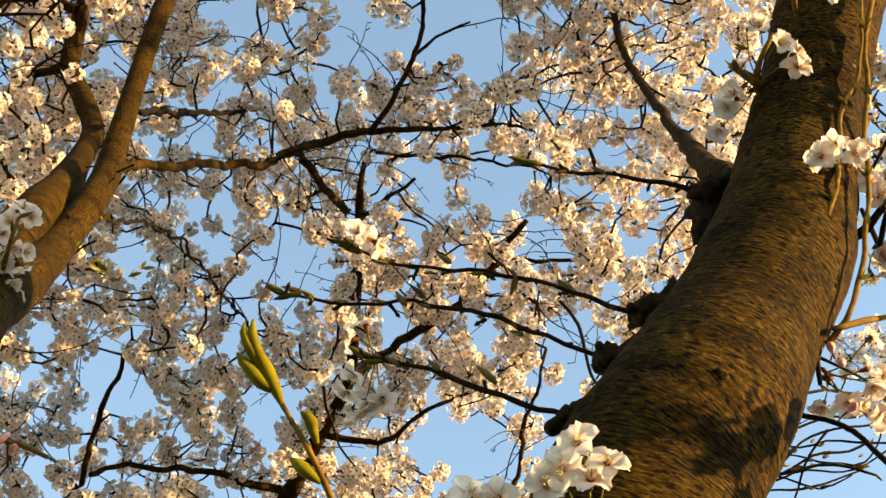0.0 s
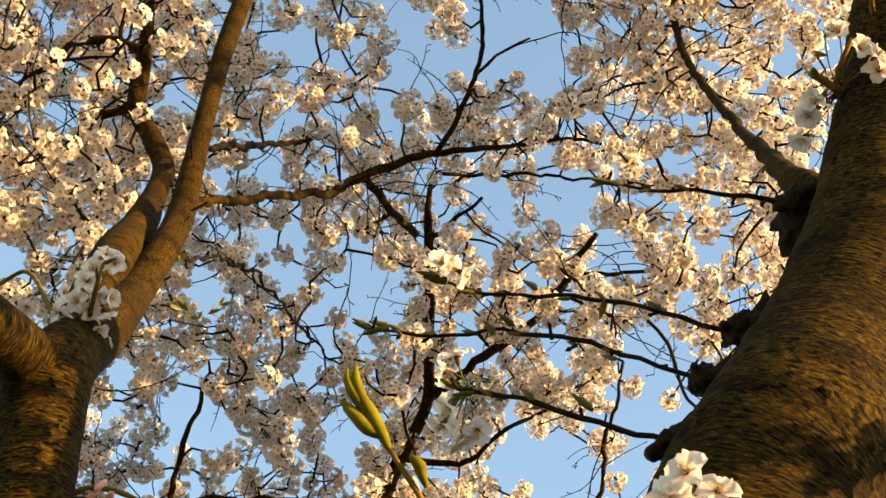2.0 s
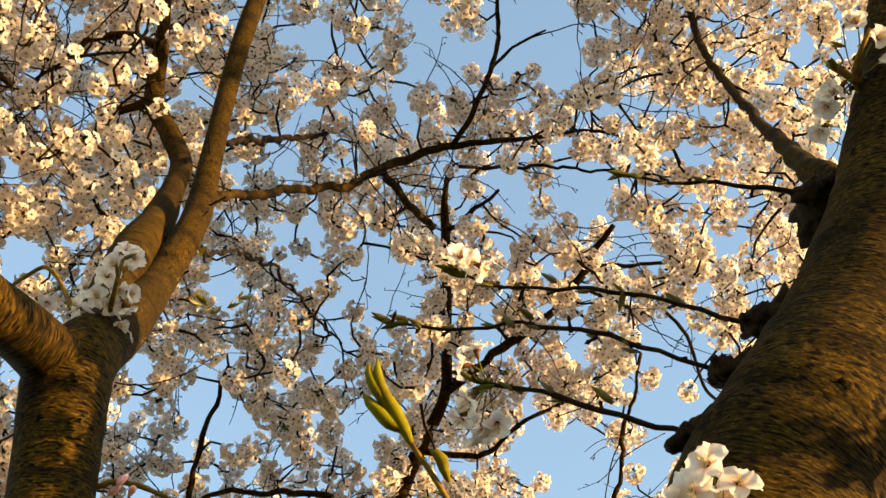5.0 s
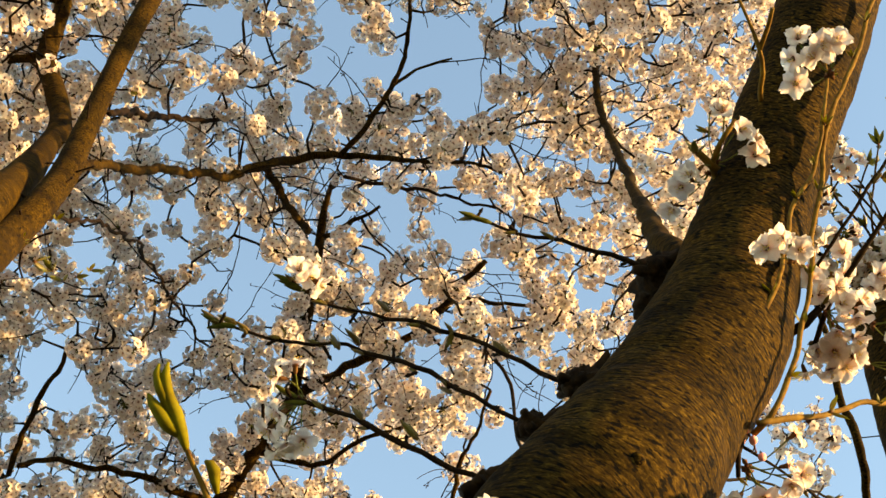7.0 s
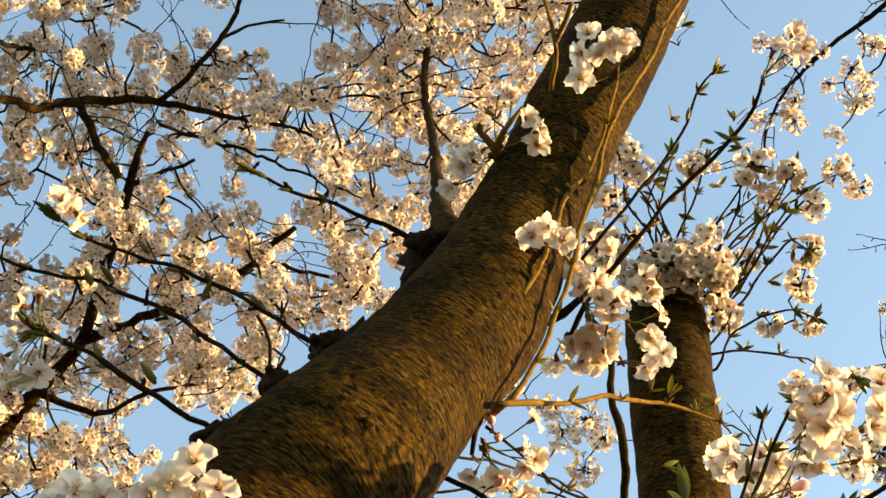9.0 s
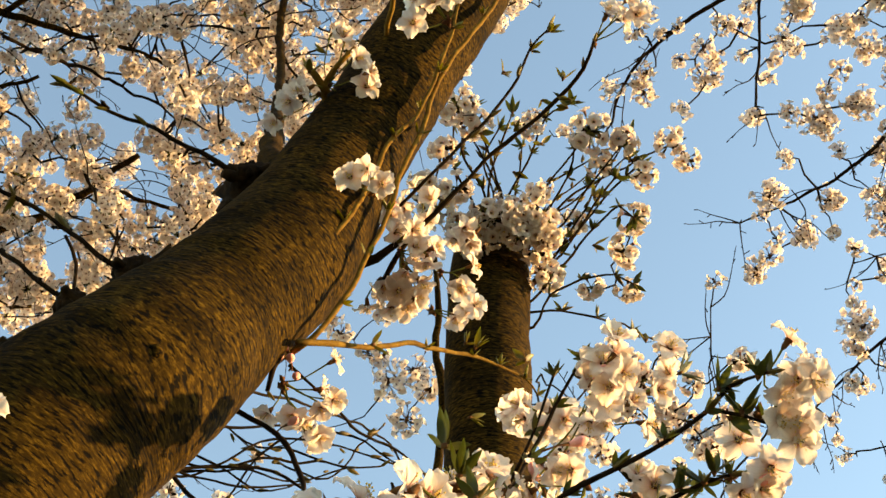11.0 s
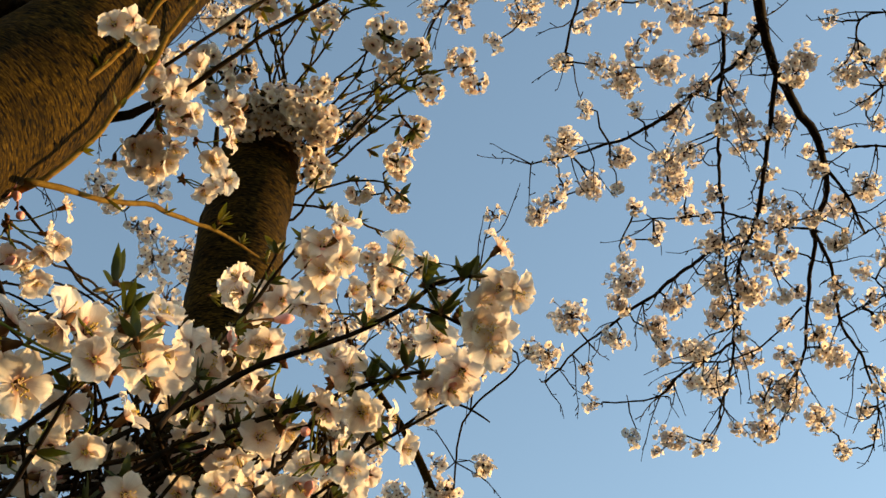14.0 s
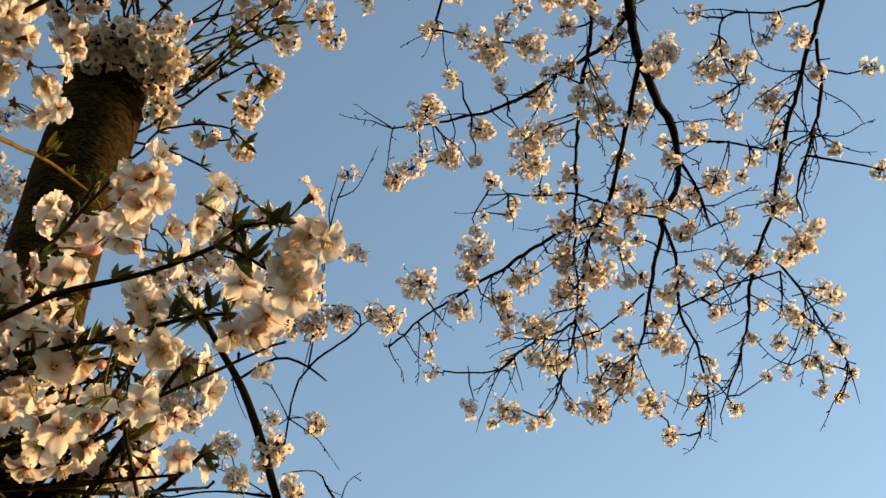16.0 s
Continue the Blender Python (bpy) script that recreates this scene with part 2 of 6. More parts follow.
def near_flower(seed, openness):
    """A single five-petalled blossom, face along z, base at its origin: petals, stamens, calyx."""
    rnd = random.Random(seed)
    s = Shape()
    m = Matrix.Identity(3)
    for k in range(5):
        petal(s, m, k * 2 * math.pi / 5 + rnd.uniform(-0.12, 0.12), 0.96 - 0.45 * (1 - openness), (1.05 - openness) * 0.95 + rnd.uniform(-0.2, 0.2), rnd.uniform(0.25, 0.65), 0.0172 * rnd.uniform(0.93, 1.06), 0.0144 * rnd.uniform(0.92, 1.06), 6, 7, rnd)
    for k in range(18):
        a, e = rnd.uniform(0, 6.283), rnd.uniform(0.15, 0.85) * (0.4 + 0.6 * openness)
        d = Vector((math.cos(a) * math.sin(e), math.sin(a) * math.sin(e), math.cos(e)))
        top = d * rnd.uniform(0.006, 0.0095)
        spike(s, (0, 0, 0.0005), top, 0.00025, 0.0002, 3, 1)
        blob(s, top, 0.00062, 2, 1.3, d)
    spike(s, (0, 0, 0.001), (0, 0, 0.0100), 0.0004, 0.0003, 4, 4)
    tube(s, np.array([(0, 0, -0.0085, 0.0009), (0, 0, -0.006, 0.0021), (0, 0, -0.002, 0.0024), (0, 0, 0.0005, 0.0030)]), 7, 3)
    for k in range(5):
        a = (k + 0.5) * 2 * math.pi / 5
        d, t = Vector((math.cos(a), math.sin(a), 0)), Vector((-math.sin(a), math.cos(a), 0))
        s.add([d * 0.0022 + t * 0.0016, d * 0.0022 - t * 0.0016, d * 0.0068 + Vector((0, 0, -0.0016 + 0.003 * (1 - openness)))], [(0, 1, 2)], 3)
    return s.mesh("blossom", [PETAL, PALE, ANTHER, CALYX, GREEN])


PALE = twig_material("filament", (0.62, 0.44, 0.34), (0.74, 0.62, 0.50))


def small_flower(s, m, at, rnd, fine, ragged=False):
    """A blossom of a cluster: petals, dark calyx behind, eye in front."""
    op = rnd.uniform(0.35, 1.0) if fine or ragged else rnd.uniform(0.7, 1.0)
    k0 = len(s.v)
    for k in range(5):
        a = k * 2 * math.pi / 5 + rnd.uniform(-0.15, 0.15)
        lift = (1.05 - op) * 0.8 + rnd.uniform(-0.08, 0.08)
        if fine:
            petal(s, m, a, 0.95 - 0.4 * (1 - op), lift, 0.4, 0.0128 * rnd.uniform(0.9, 1.06), 0.0122, 2, 3, rnd)
            continue
        sp, ln = 0.97 - 0.4 * (1 - op), 0.0130 * rnd.uniform(0.88, 1.06)
        ca, sa = math.cos(a), math.sin(a)
        flat = [(0.0015, 0), (0.60 * ln, -0.0068), (0.60 * ln, 0.0068), (ln, -0.0040), (ln, 0.0040)]
        pts = [m @ Vector(((x * ca - y * sa) * sp, (x * sa + y * ca) * sp, lift * x + abs(y) * 0.25 + rnd.uniform(-0.0014, 0.0014))) for x, y in flat]
        s.add(pts, [(0, 1, 3), (0, 3, 4), (0, 4, 2)], 0, [[(0.5, 0), (0, 0.6), (0.2, 1)], [(0.5, 0), (0.2, 1), (0.8, 1)], [(0.5, 0), (0.8, 1), (1, 0.6)]])
    if fine:
        for k in range(7):
            a, e = rnd.uniform(0, 6.283), rnd.uniform(0.2, 0.8)
            d = m @ Vector((math.cos(a) * math.sin(e), math.sin(a) * math.sin(e), math.cos(e)))
            blob(s, d * rnd.uniform(0.005, 0.0072), 0.0007, 2)
    else:
        t = [m @ Vector(p) for p in ((0.0012, 0, 0.0024), (-0.0006, 0.0011, 0.0024), (-0.0006, -0.0011, 0.0024), (0, 0, 0.0050))]
        s.add(t, [(0, 1, 3), (1, 2, 3), (2, 0, 3)], 1)
    if fine:
        spike(s, m @ Vector((0, 0, -0.0075)), m @ Vector((0, 0, 0.0006)), 0.0012, 0.0028, 3, 1)
    else:
        s.add([m @ Vector(p) for p in ((0.0028, 0, 0), (-0.0014, 0.0024, 0), (-0.0014, -0.0024, 0), (0, 0, -0.0085))], [(0, 3, 1), (1, 3, 2), (2, 3, 0)], 1)
    for i in range(k0, len(s.v)):
        s.v[i] = Vector(s.v[i]) + at


def cluster_mesh(count, radius, seed, fine=False, ragged=False):
    """An umbel ball of blossoms round a spur at the origin."""
    rnd = random.Random(seed)
    s = Shape()
    for i in range(count):
        z = 1 - 2 * (i + 0.5) / count
        a = i * 2.399963 + rnd.uniform(-0.35, 0.35)
        z = max(-1, min(1, z * 0.95 - 0.12 + rnd.uniform(-0.15, 0.15)))
        h = math.sqrt(1 - z * z)
        d = Vector((h * math.cos(a), h * math.sin(a), z))
        reach = radius * (rnd.uniform(0.55, 1.15) if ragged else rnd.uniform(0.7, 1.0))
        at = d * reach
        loose = 0.8 if ragged else 0.4
        face = (d + Vector((rnd.uniform(-loose, loose), rnd.uniform(-loose, loose), rnd.uniform(-loose - 0.1, loose - 0.2)))).normalized()
        m = turned(rnd.uniform(0, 6.28), face)
        small_flower(s, m, at, rnd, fine, ragged)
        back = at - face * 0.0075
        if fine or ragged or i % 2:
            spike(s, (0, 0, 0), back, 0.0009, 0.0009, 3, 1 if ragged else 3)
    for i in range(4 + count // 4 if ragged else 2 + count // 7):
        d = Vector((rnd.uniform(-1, 1), rnd.uniform(-1, 1), rnd.uniform(-0.6, 1))).normalized()
        blob(s, d * rnd.uniform(0.003, 0.014), rnd.uniform(0.0025, 0.0045), 4, 1.8, d)
    return s.mesh("blossom_umbel", [PETAL, CALYX, ANTHER, GREEN, TWIG])


def loose_cluster(seed):
    """A big open cluster of plain blossoms for the added crown out of view."""
    rnd = random.Random(seed)
    s = Shape()
    for i in range(46):
        d = Vector((rnd.gauss(0, 1), rnd.gauss(0, 1), rnd.gauss(0, 1))).normalized()
        m, at = turned(rnd.uniform(0, 6.28), d), d * rnd.uniform(0.035, 0.085)
        s.add([at + m @ Vector(p) for p in ((0.016, 0, 0.003), (0.004, 0.015, 0.002), (-0.014, 0.009, 0.004), (-0.013, -0.009, 0.003), (0.005, -0.015, 0.004))], [(0, 1, 2, 3, 4)], 0, [[(0.5, 0.8)] * 5])
    spike(s, (0, 0, -0.08), (0, 0, 0.06), 0.003, 0.002, 4, 4)
    return s.mesh("blossom_umbel", [PETAL, CALYX, ANTHER, GREEN, TWIG])


SIZES = ((11, 0.021), (20, 0.031), (29, 0.040), (38, 0.049))
CLUSTERS = [[cluster_mesh(c, r, 100 * i + k) for k in range(4)] for i, (c, r) in enumerate(SIZES)]
RAGGED_CLUSTERS = [[cluster_mesh(max(8, int(c * 0.85)), r, 2000 + 100 * i + k, ragged=True) for k in range(4)] for i, (c, r) in enumerate(SIZES)]
FINE_CLUSTERS = [[cluster_mesh(c, r, 1000 + 100 * i + k, True) for k in range(3)] for i, (c, r) in enumerate(SIZES)]
BLOSSOMS = [near_flower(k, (1.0, 0.85, 0.7, 0.9, 0.55, 0.95, 0.75, 0.4)[k]) for k in range(8)]


def leaf_mesh(seed, count, long, wide, mat, most=0.75):
    """A tuft of pointed young leaves, folded along the rib, growing along z."""
    rnd = random.Random(seed)
    s = Shape()
    for k in range(count):
        a, tilt = rnd.uniform(0, 6.283), rnd.uniform(0.2 * most, most)
        ln = long * rnd.uniform(0.6, 1.0)
        m = Euler((0, tilt, a)).to_matrix()
        verts, faces, uvs = [], [], []
        for i in range(6):
            t = i / 5
            w = wide * math.sin(math.pi * min(1, 0.06 + 0.94 * t ** 0.8)) ** 0.9 * 0.5
            bend = 0.25 * ln * t * t
            verts += [m @ Vector((bend + w * 0.5, -w, t * ln)), m @ Vector((bend, 0, t * ln)), m @ Vector((bend + w * 0.5, w, t * ln))]
        for i in range(5):
            for j in range(2):
                q = i * 3 + j
                faces.append((q, q + 1, q + 4, q + 3))
                uvs.append([(j / 2, i / 5), (j / 2 + 0.5, i / 5), (j / 2 + 0.5, (i + 1) / 5), (j / 2, (i + 1) / 5)])
        s.add(verts, faces, 0, uvs)
    blob(s, (0, 0, 0), wide * 0.35, 1, 1.6)
    return s.mesh("leaf_tuft", [mat, CALYX])


LEAVES = [leaf_mesh(k, 5, 0.026, 0.0065, LEAF) for k in range(4)]
SMALL_LEAVES = [leaf_mesh(20 + k, 4, 0.020, 0.006, BUDLEAF) for k in range(3)]


def shoot_bud_mesh(seed):
    """A pointed leaf bud with a few scales, along z."""
    rnd = random.Random(seed)
    s = Shape()
    tube(s, smooth_line([(0, 0, 0, 0.0011), (0, 0, 0.004, 0.0021), (0.0004, 0, 0.010, 0.0019), (0.0008, 0, 0.016, 0.0004)], 0.002), 7, 0)
    for k in range(3):
        a = rnd.uniform(0, 6.28)
        d = Vector((math.cos(a), math.sin(a), 0))
        t = Vector((0, 0, 1)).cross(d)
        s.add([d * 0.002 + t * 0.0015 + Vector((0, 0, 0.002)), d * 0.002 - t * 0.0015 + Vector((0, 0, 0.002)), d * 0.004 + Vector((0, 0, 0.013))], [(0, 1, 2)], 0, [[(0, 0), (1, 0), (0.5, 1)]])
    return s.mesh("bud", [BUDLEAF])


BUDS = [shoot_bud_mesh(k) for k in range(3)]


def tip_bud_mesh():
    """A long pointed green bud, along z."""
    s = Shape()
    tube(s, smooth_line([(0, 0, 0, 0.0016), (0, 0, 0.006, 0.0034), (0.0006, 0, 0.014, 0.0036), (0.0012, 0, 0.022, 0.0022), (0.0016, 0, 0.028, 0.0005)], 0.003), 8, 0)
    return s.mesh("bud", [TIPGREEN])


TIP_BUD = tip_bud_mesh()


def pink_bud_mesh():
    s = Shape()
    tube(s, smooth_line([(0, 0, -0.030, 0.0009), (0.002, 0, -0.016, 0.0008), (0, 0, -0.006, 0.0016)], 0.004), 6, 1)
    tube(s, smooth_line([(0, 0, -0.007, 0.0016), (0, 0, -0.002, 0.0030), (0, 0, 0.003, 0.0040), (0, 0, 0.007, 0.0031), (0, 0, 0.0100, 0.0005)], 0.0012), 10, 0)
    return s.mesh("flower_bud", [PINKBUD, CALYX])


PINK_BUD = pink_bud_mesh()


# ---- things and parts ----
def tree(label):
    return tagged(new("cherry_tree"), label, "tree", "cherry trees")


def part(name, mesh, parent, label="", at=None):
    ob = new(name, mesh)
    ob.parent = parent
    if at is not None:
        ob.matrix_basis = at
    return tagged(ob, label) if label else ob


NODES = {}


def limb(parent, name, rows, sides=10, step=0.02, mat=None, rough=0.0, label="", seed=0.0, grows=True, wiggle=0.0):
    """One limb, branch or shoot as a part of its tree; grows: whether blossom twigs may start from it."""
    line = smooth_line(rows, step)
    if wiggle:
        ends = np.minimum(1, np.minimum(np.arange(len(line)), len(line) - 1 - np.arange(len(line))) * step / 0.08)
        for i, p in enumerate(line):
            q = p[:3].copy()
            line[i, :3] += ends[i] * wiggle * np.array(noise.noise_vector(q * 11) + 0.6 * noise.noise_vector(q * 29))
            line[i, 3] *= 1 + (0.22 if p[3] < 0.009 else 0.08) * noise.noise(q * 40)
    s = Shape()
    tube(s, line, sides, 0, rough, seed)
    ob = part(name, s.mesh(name, [mat or BARK]), parent, label)
    root = parent if parent.parent is None else parent.parent
    if grows:
        NODES.setdefault(root, []).append(line[:: max(1, int(0.06 / step))])
    return ob


def scatter(parent, rows, rnd, fine=False, ragged=False):
    """Blossom clusters at rows of x, y, z, radius, as parts that share their meshes."""
    for x, y, z, r in rows:
        i = min(range(len(SIZES)), key=lambda k: abs(SIZES[k][1] + 0.006 - r))
        mesh = rnd.choice((FINE_CLUSTERS if fine else RAGGED_CLUSTERS if ragged else CLUSTERS)[i])
        f = max(0.85, min(1.3, r / (SIZES[i][1] + 0.006)))
        part("blossom_umbel", mesh, parent, at=pose(x, y, z, rnd.uniform(-35, 35), rnd.uniform(-35, 35), rnd.uniform(0, 360)) @ Matrix.Diagonal((f, f, f, 1)))


def join_twigs(parent, rows, start, rnd, name="twig_tangle", thick=0.0011):
    """Fine wood that ties each cluster to the nearest branch of the tree, growing outwards from the branches."""
    s = Shape()
    have = np.array(start)
    todo = np.array([r[:3] for r in rows])
    left = list(range(len(todo)))
    near = np.full(len(todo), 1e9)
    tie = np.zeros((len(todo), 3))
    for k in left:
        d = np.linalg.norm(have - todo[k], axis=1)
        j = int(d.argmin())
        near[k], tie[k] = d[j], have[j]
    while left:
        k = min(left, key=lambda q: near[q])
        left.remove(k)
        a, b = tie[k], todo[k]
        gap = near[k]
        if gap > 0.004:
            n = max(3, int(gap / 0.05))
            side = np.array([rnd.uniform(-1, 1), rnd.uniform(-1, 1), rnd.uniform(-0.9, 0.5)])
            rows4 = []
            for i in range(n + 1):
                t = i / n
                w = gap * 0.16 * math.sin(math.pi * t)
                j = 0.0 if i in (0, n) else 0.010
                rows4.append((*(a + (b - a) * t + side * w + np.array([rnd.uniform(-j, j) for _ in range(3)])), thick * (1.0 + (1 - t) * (0.5 + min(gap, 0.5) * 2.2))))
            line = smooth_line(rows4, 0.03)
            tube(s, line, 5, 0, cap=False)
            for i in range(1, len(line) - 1):
                if rnd.random() < 0.10:
                    d = Vector((rnd.uniform(-1, 1), rnd.uniform(-1, 1), rnd.uniform(-1, 0.6))).normalized()
                    e = Vector(line[i, :3]) + d * rnd.uniform(0.008, 0.03)
                    spike(s, line[i, :3], e, 0.0011, 0.0008, 4, 0)
                    blob(s, e, 0.0016, 0, 2.0, d)
            fresh = line[1:, :3]
            for q in left:
                d = np.linalg.norm(fresh - todo[q], axis=1)
                j = int(d.argmin())
                if d[j] < near[q]:
                    near[q], tie[q] = d[j], fresh[j]
    tagged(part(name, s.mesh(name, [TWIG]), parent, "fine dark twigs"), kind="stuff")


def wisps(parent, starts, count, rnd, way, spread, longest, thick, spur=0.35):
    """Fine bare twigs that leave the branches along a common way, each with small spurs and buds."""
    s = Shape()
    for i in range(count):
        p = Vector(rnd.choice(starts)[:3])
        d = (Vector(way) + Vector((rnd.uniform(-1, 1), rnd.uniform(-1, 1), rnd.uniform(-1, 1))) * spread).normalized()
        bend = Vector((rnd.uniform(-1, 1), rnd.uniform(-1, 1), rnd.uniform(-1, 0.6))) * 0.012
        n = max(3, int(rnd.uniform(0.3, 1.0) * longest / 0.045))
        rows = []
        for k in range(n + 1):
            rows.append((*p, thick * (1.35 - 0.8 * k / n)))
            d = (d + bend + Vector((rnd.uniform(-1, 1), rnd.uniform(-1, 1), rnd.uniform(-1, 1))) * 0.38).normalized()
            p = p + d * 0.045
        line = smooth_line(rows, 0.02)
        tube(s, line, 5, 0, cap=False)
        for k in range(1, len(line)):
            if rnd.random() < spur:
                e = (d + Vector((rnd.uniform(-1, 1), rnd.uniform(-1, 1), rnd.uniform(-1, 1))) * 1.2).normalized()
                a = Vector(line[k, :3])
                b = a + e * rnd.uniform(0.006, 0.022)
                spike(s, a, b, thick * 0.9, thick * 0.7, 4, 0)
                blob(s, b, thick * 1.3, 0, 2.2, e)
    tagged(part("twig_tangle", s.mesh("twig_tangle", [TWIG]), parent, "fine bare twigs with buds"), kind="stuff")


def spurs(parent, lines, rnd, every, reach):
    """Short budded spurs along a branch."""
    s = Shape()
    for line in lines:
        for q in smooth_line(line, every)[1:]:
            e = Vector((rnd.uniform(-1, 1), rnd.uniform(-1, 1), rnd.uniform(-1, 1))).normalized()
            a = Vector(q[:3])
            b = a + e * (q[3] + rnd.uniform(0.4, 1.0) * reach)
            spike(s, a, b, 0.0022, 0.0014, 5, 0)
            blob(s, b, 0.0026, 0, 1.8, e)
    tagged(part("spur_growth", s.mesh("spur_growth", [TWIG]), parent, "short dark budded spurs"), kind="stuff")


def umbels(parent, groups, rnd, towards, pink=0.0):
    """Groups of single blossoms: a spur and the places of its blossoms, each with its own stalk."""
    for node, places in groups:
        spur = Vector(node)
        mid = sum((Vector(p) for p in places), Vector()) / len(places)
        if (spur - mid).length > 0.05:
            spur = mid + (spur - mid).normalized() * 0.042
        for p in places:
            p = Vector(p)
            out = (p - spur).normalized() if (p - spur).length > 1e-4 else Vector((0, 0, -1))
            view = (Vector(towards) - p).normalized()
            face = (out * 0.75 + view * rnd.uniform(-0.25, 0.85) + Vector((rnd.uniform(-0.7, 0.7), rnd.uniform(-0.7, 0.7), rnd.uniform(-0.7, 0.4)))).normalized()
            m = turned(rnd.uniform(0, 6.28), face).to_4x4()
            f = rnd.uniform(0.94, 1.10)
            part("blossom", BLOSSOMS[rnd.randrange(8)], parent, at=Matrix.Translation(p) @ m @ Matrix.Diagonal((f, f, f, 1)))
            back = p - face * 0.008
            bow = spur * 0.45 + back * 0.55 + (back - spur).length * 0.12 * Vector((0, 0, -1)) - face * 0.006
            st = Shape()
            tube(st, smooth_line([(*spur, 0.0009), (*bow, 0.0007), (*back, 0.0009)], 0.006), 5, 0)
            part("flower_stalk", st.mesh("flower_stalk", [GREEN]), parent)
        base = Shape()
        for k in range(4):
            d = Vector((rnd.uniform(-1, 1), rnd.uniform(-1, 1), rnd.uniform(-1, 1))).normalized()
            blob(base, spur + d * 0.003, 0.003, 1, 1.7, d)
        part("spur", base.mesh("spur", [GREEN, CALYX]), parent, "scaly flower spur")


def tufts(parent, places, meshes, rnd, up=(0.2, -0.3, 0.6), name="leaf_tuft", scale=1.0):
    for p in places:
        d = Vector(up) + Vector((rnd.uniform(-0.8, 0.8), rnd.uniform(-0.8, 0.8), rnd.uniform(-0.6, 0.8)))
        f = scale * rnd.uniform(0.8, 1.2)
        part(name, rnd.choice(meshes), parent, at=Matrix.Translation(p) @ turned(rnd.uniform(0, 6.28), d).to_4x4() @ Matrix.Diagonal((f, f, f, 1)))


def buds_along(parent, rows, rnd, every=0.03, jitter=0.3):
    """Side buds along a young shoot."""
    line = smooth_line(rows, every)
    for i in range(1, len(line)):
        t = Vector(line[min(i + 1, len(line) - 1), :3]) - Vector(line[i - 1, :3])
        d = t.normalized() + Vector((rnd.uniform(-1, 1), rnd.uniform(-1, 1), rnd.uniform(-1, 1))) * 0.6
        f = rnd.uniform(0.6, 1.15)
        part("bud", rnd.choice(BUDS), parent, at=Matrix.Translation(line[i, :3]) @ turned(rnd.uniform(0, 6.28), d).to_4x4() @ Matrix.Diagonal((f, f, f, 1)))


# ---- ground ----
gs = Shape()
G = 60
for i in range(G + 1):
    for j in range(G + 1):
        gx, gy = ((i / G * 2 - 1) ** 3) * 600, ((j / G * 2 - 1) ** 3) * 600
        gs.v.append((gx, gy, 0.04 * noise.noise((gx * 0.4, gy * 0.4, 0)) - 0.03))
gs.f = [(i * (G + 1) + j, (i + 1) * (G + 1) + j, (i + 1) * (G + 1) + j + 1, i * (G + 1) + j + 1) for i in range(G) for j in range(G)]
gs.m, gs.uv = [0] * len(gs.f), [(0.0, 0.0)] * (4 * len(gs.f))
tagged(new("ground", gs.mesh("ground", [ground_material()])), "trodden grass and bare soil under the cherry trees", "ground", kind="structure")

EYE_AT = (0.2, 0.05, 1.56)

# ---- the near leaning cherry tree ----
rnd = random.Random(7)
near_tree = tree("leaning cherry tree with ringed brown bark and white blossom")
A0 = [(0.276, 0.902, 2.246, 0.0851), (0.353, 0.886, 2.374, 0.0793), (0.402, 0.895, 2.467, 0.0718), (0.472, 0.897, 2.597, 0.0703), (0.533, 0.877, 2.763, 0.0598), (0.592, 0.825, 2.924, 0.0594), (0.639, 0.782, 3.049, 0.0602), (0.686, 0.737, 3.193, 0.0614), (0.757, 0.683, 3.425, 0.0634), (0.839, 0.615, 3.693, 0.0637)]
trunk = limb(near_tree, "trunk", [(-0.06, 1.02, -0.05, 0.135), (-0.03, 1.00, 0.5, 0.112), (0.04, 0.97, 1.2, 0.100), (0.15, 0.935, 1.85, 0.092)] + A0 + [(1.02, 0.54, 4.20, 0.052), (1.30, 0.60, 4.58, 0.044), (1.55, 0.72, 4.72, 0.036)],
             sides=64, step=0.009, rough=0.055, seed=3.0, grows=False, label="stout ringed brown trunk leaning over")
A_G = [(0.492, 0.986, 2.827, 0.0171), (0.486, 1.030, 2.924, 0.0161), (0.508, 1.140, 3.129, 0.0135), (0.576, 1.402, 3.612, 0.0092), (0.638, 1.670, 4.152, 0.0095), (0.679, 1.890, 4.721, 0.0098), (0.726, 2.009, 5.226, 0.0111), (0.736, 2.023, 5.558, 0.0110)]
spur_rows = []
limb(near_tree, "limb", A_G, 14, 0.03, rough=0.06, seed=5.0, wiggle=0.006)
line_sh1 = [(0.450, 0.935, 2.724, 0.0043), (0.429, 0.918, 2.717, 0.0033), (0.364, 0.894, 2.714, 0.0023), (0.317, 0.879, 2.710, 0.0020), (0.277, 0.873, 2.709, 0.0018), (0.234, 0.860, 2.711, 0.0018)]
line_sh2 = [(0.363, 0.930, 2.541, 0.0038), (0.338, 0.924, 2.539, 0.0030), (0.301, 0.921, 2.550, 0.0025), (0.262, 0.920, 2.572, 0.0023), (0.216, 0.917, 2.594, 0.0021), (0.152, 0.920, 2.610, 0.0019), (0.092, 0.913, 2.617, 0.0017), (0.055, 0.898, 2.629, 0.0013)]
line_sh3 = [(0.322, 0.928, 2.470, 0.0037), (0.297, 0.919, 2.470, 0.0028), (0.255, 0.917, 2.494, 0.0024), (0.212, 0.923, 2.523, 0.0025), (0.183, 0.923, 2.539, 0.0023), (0.132, 0.928, 2.565, 0.0021), (0.051, 0.928, 2.578, 0.0019), (-0.009, 0.924, 2.589, 0.0017)]
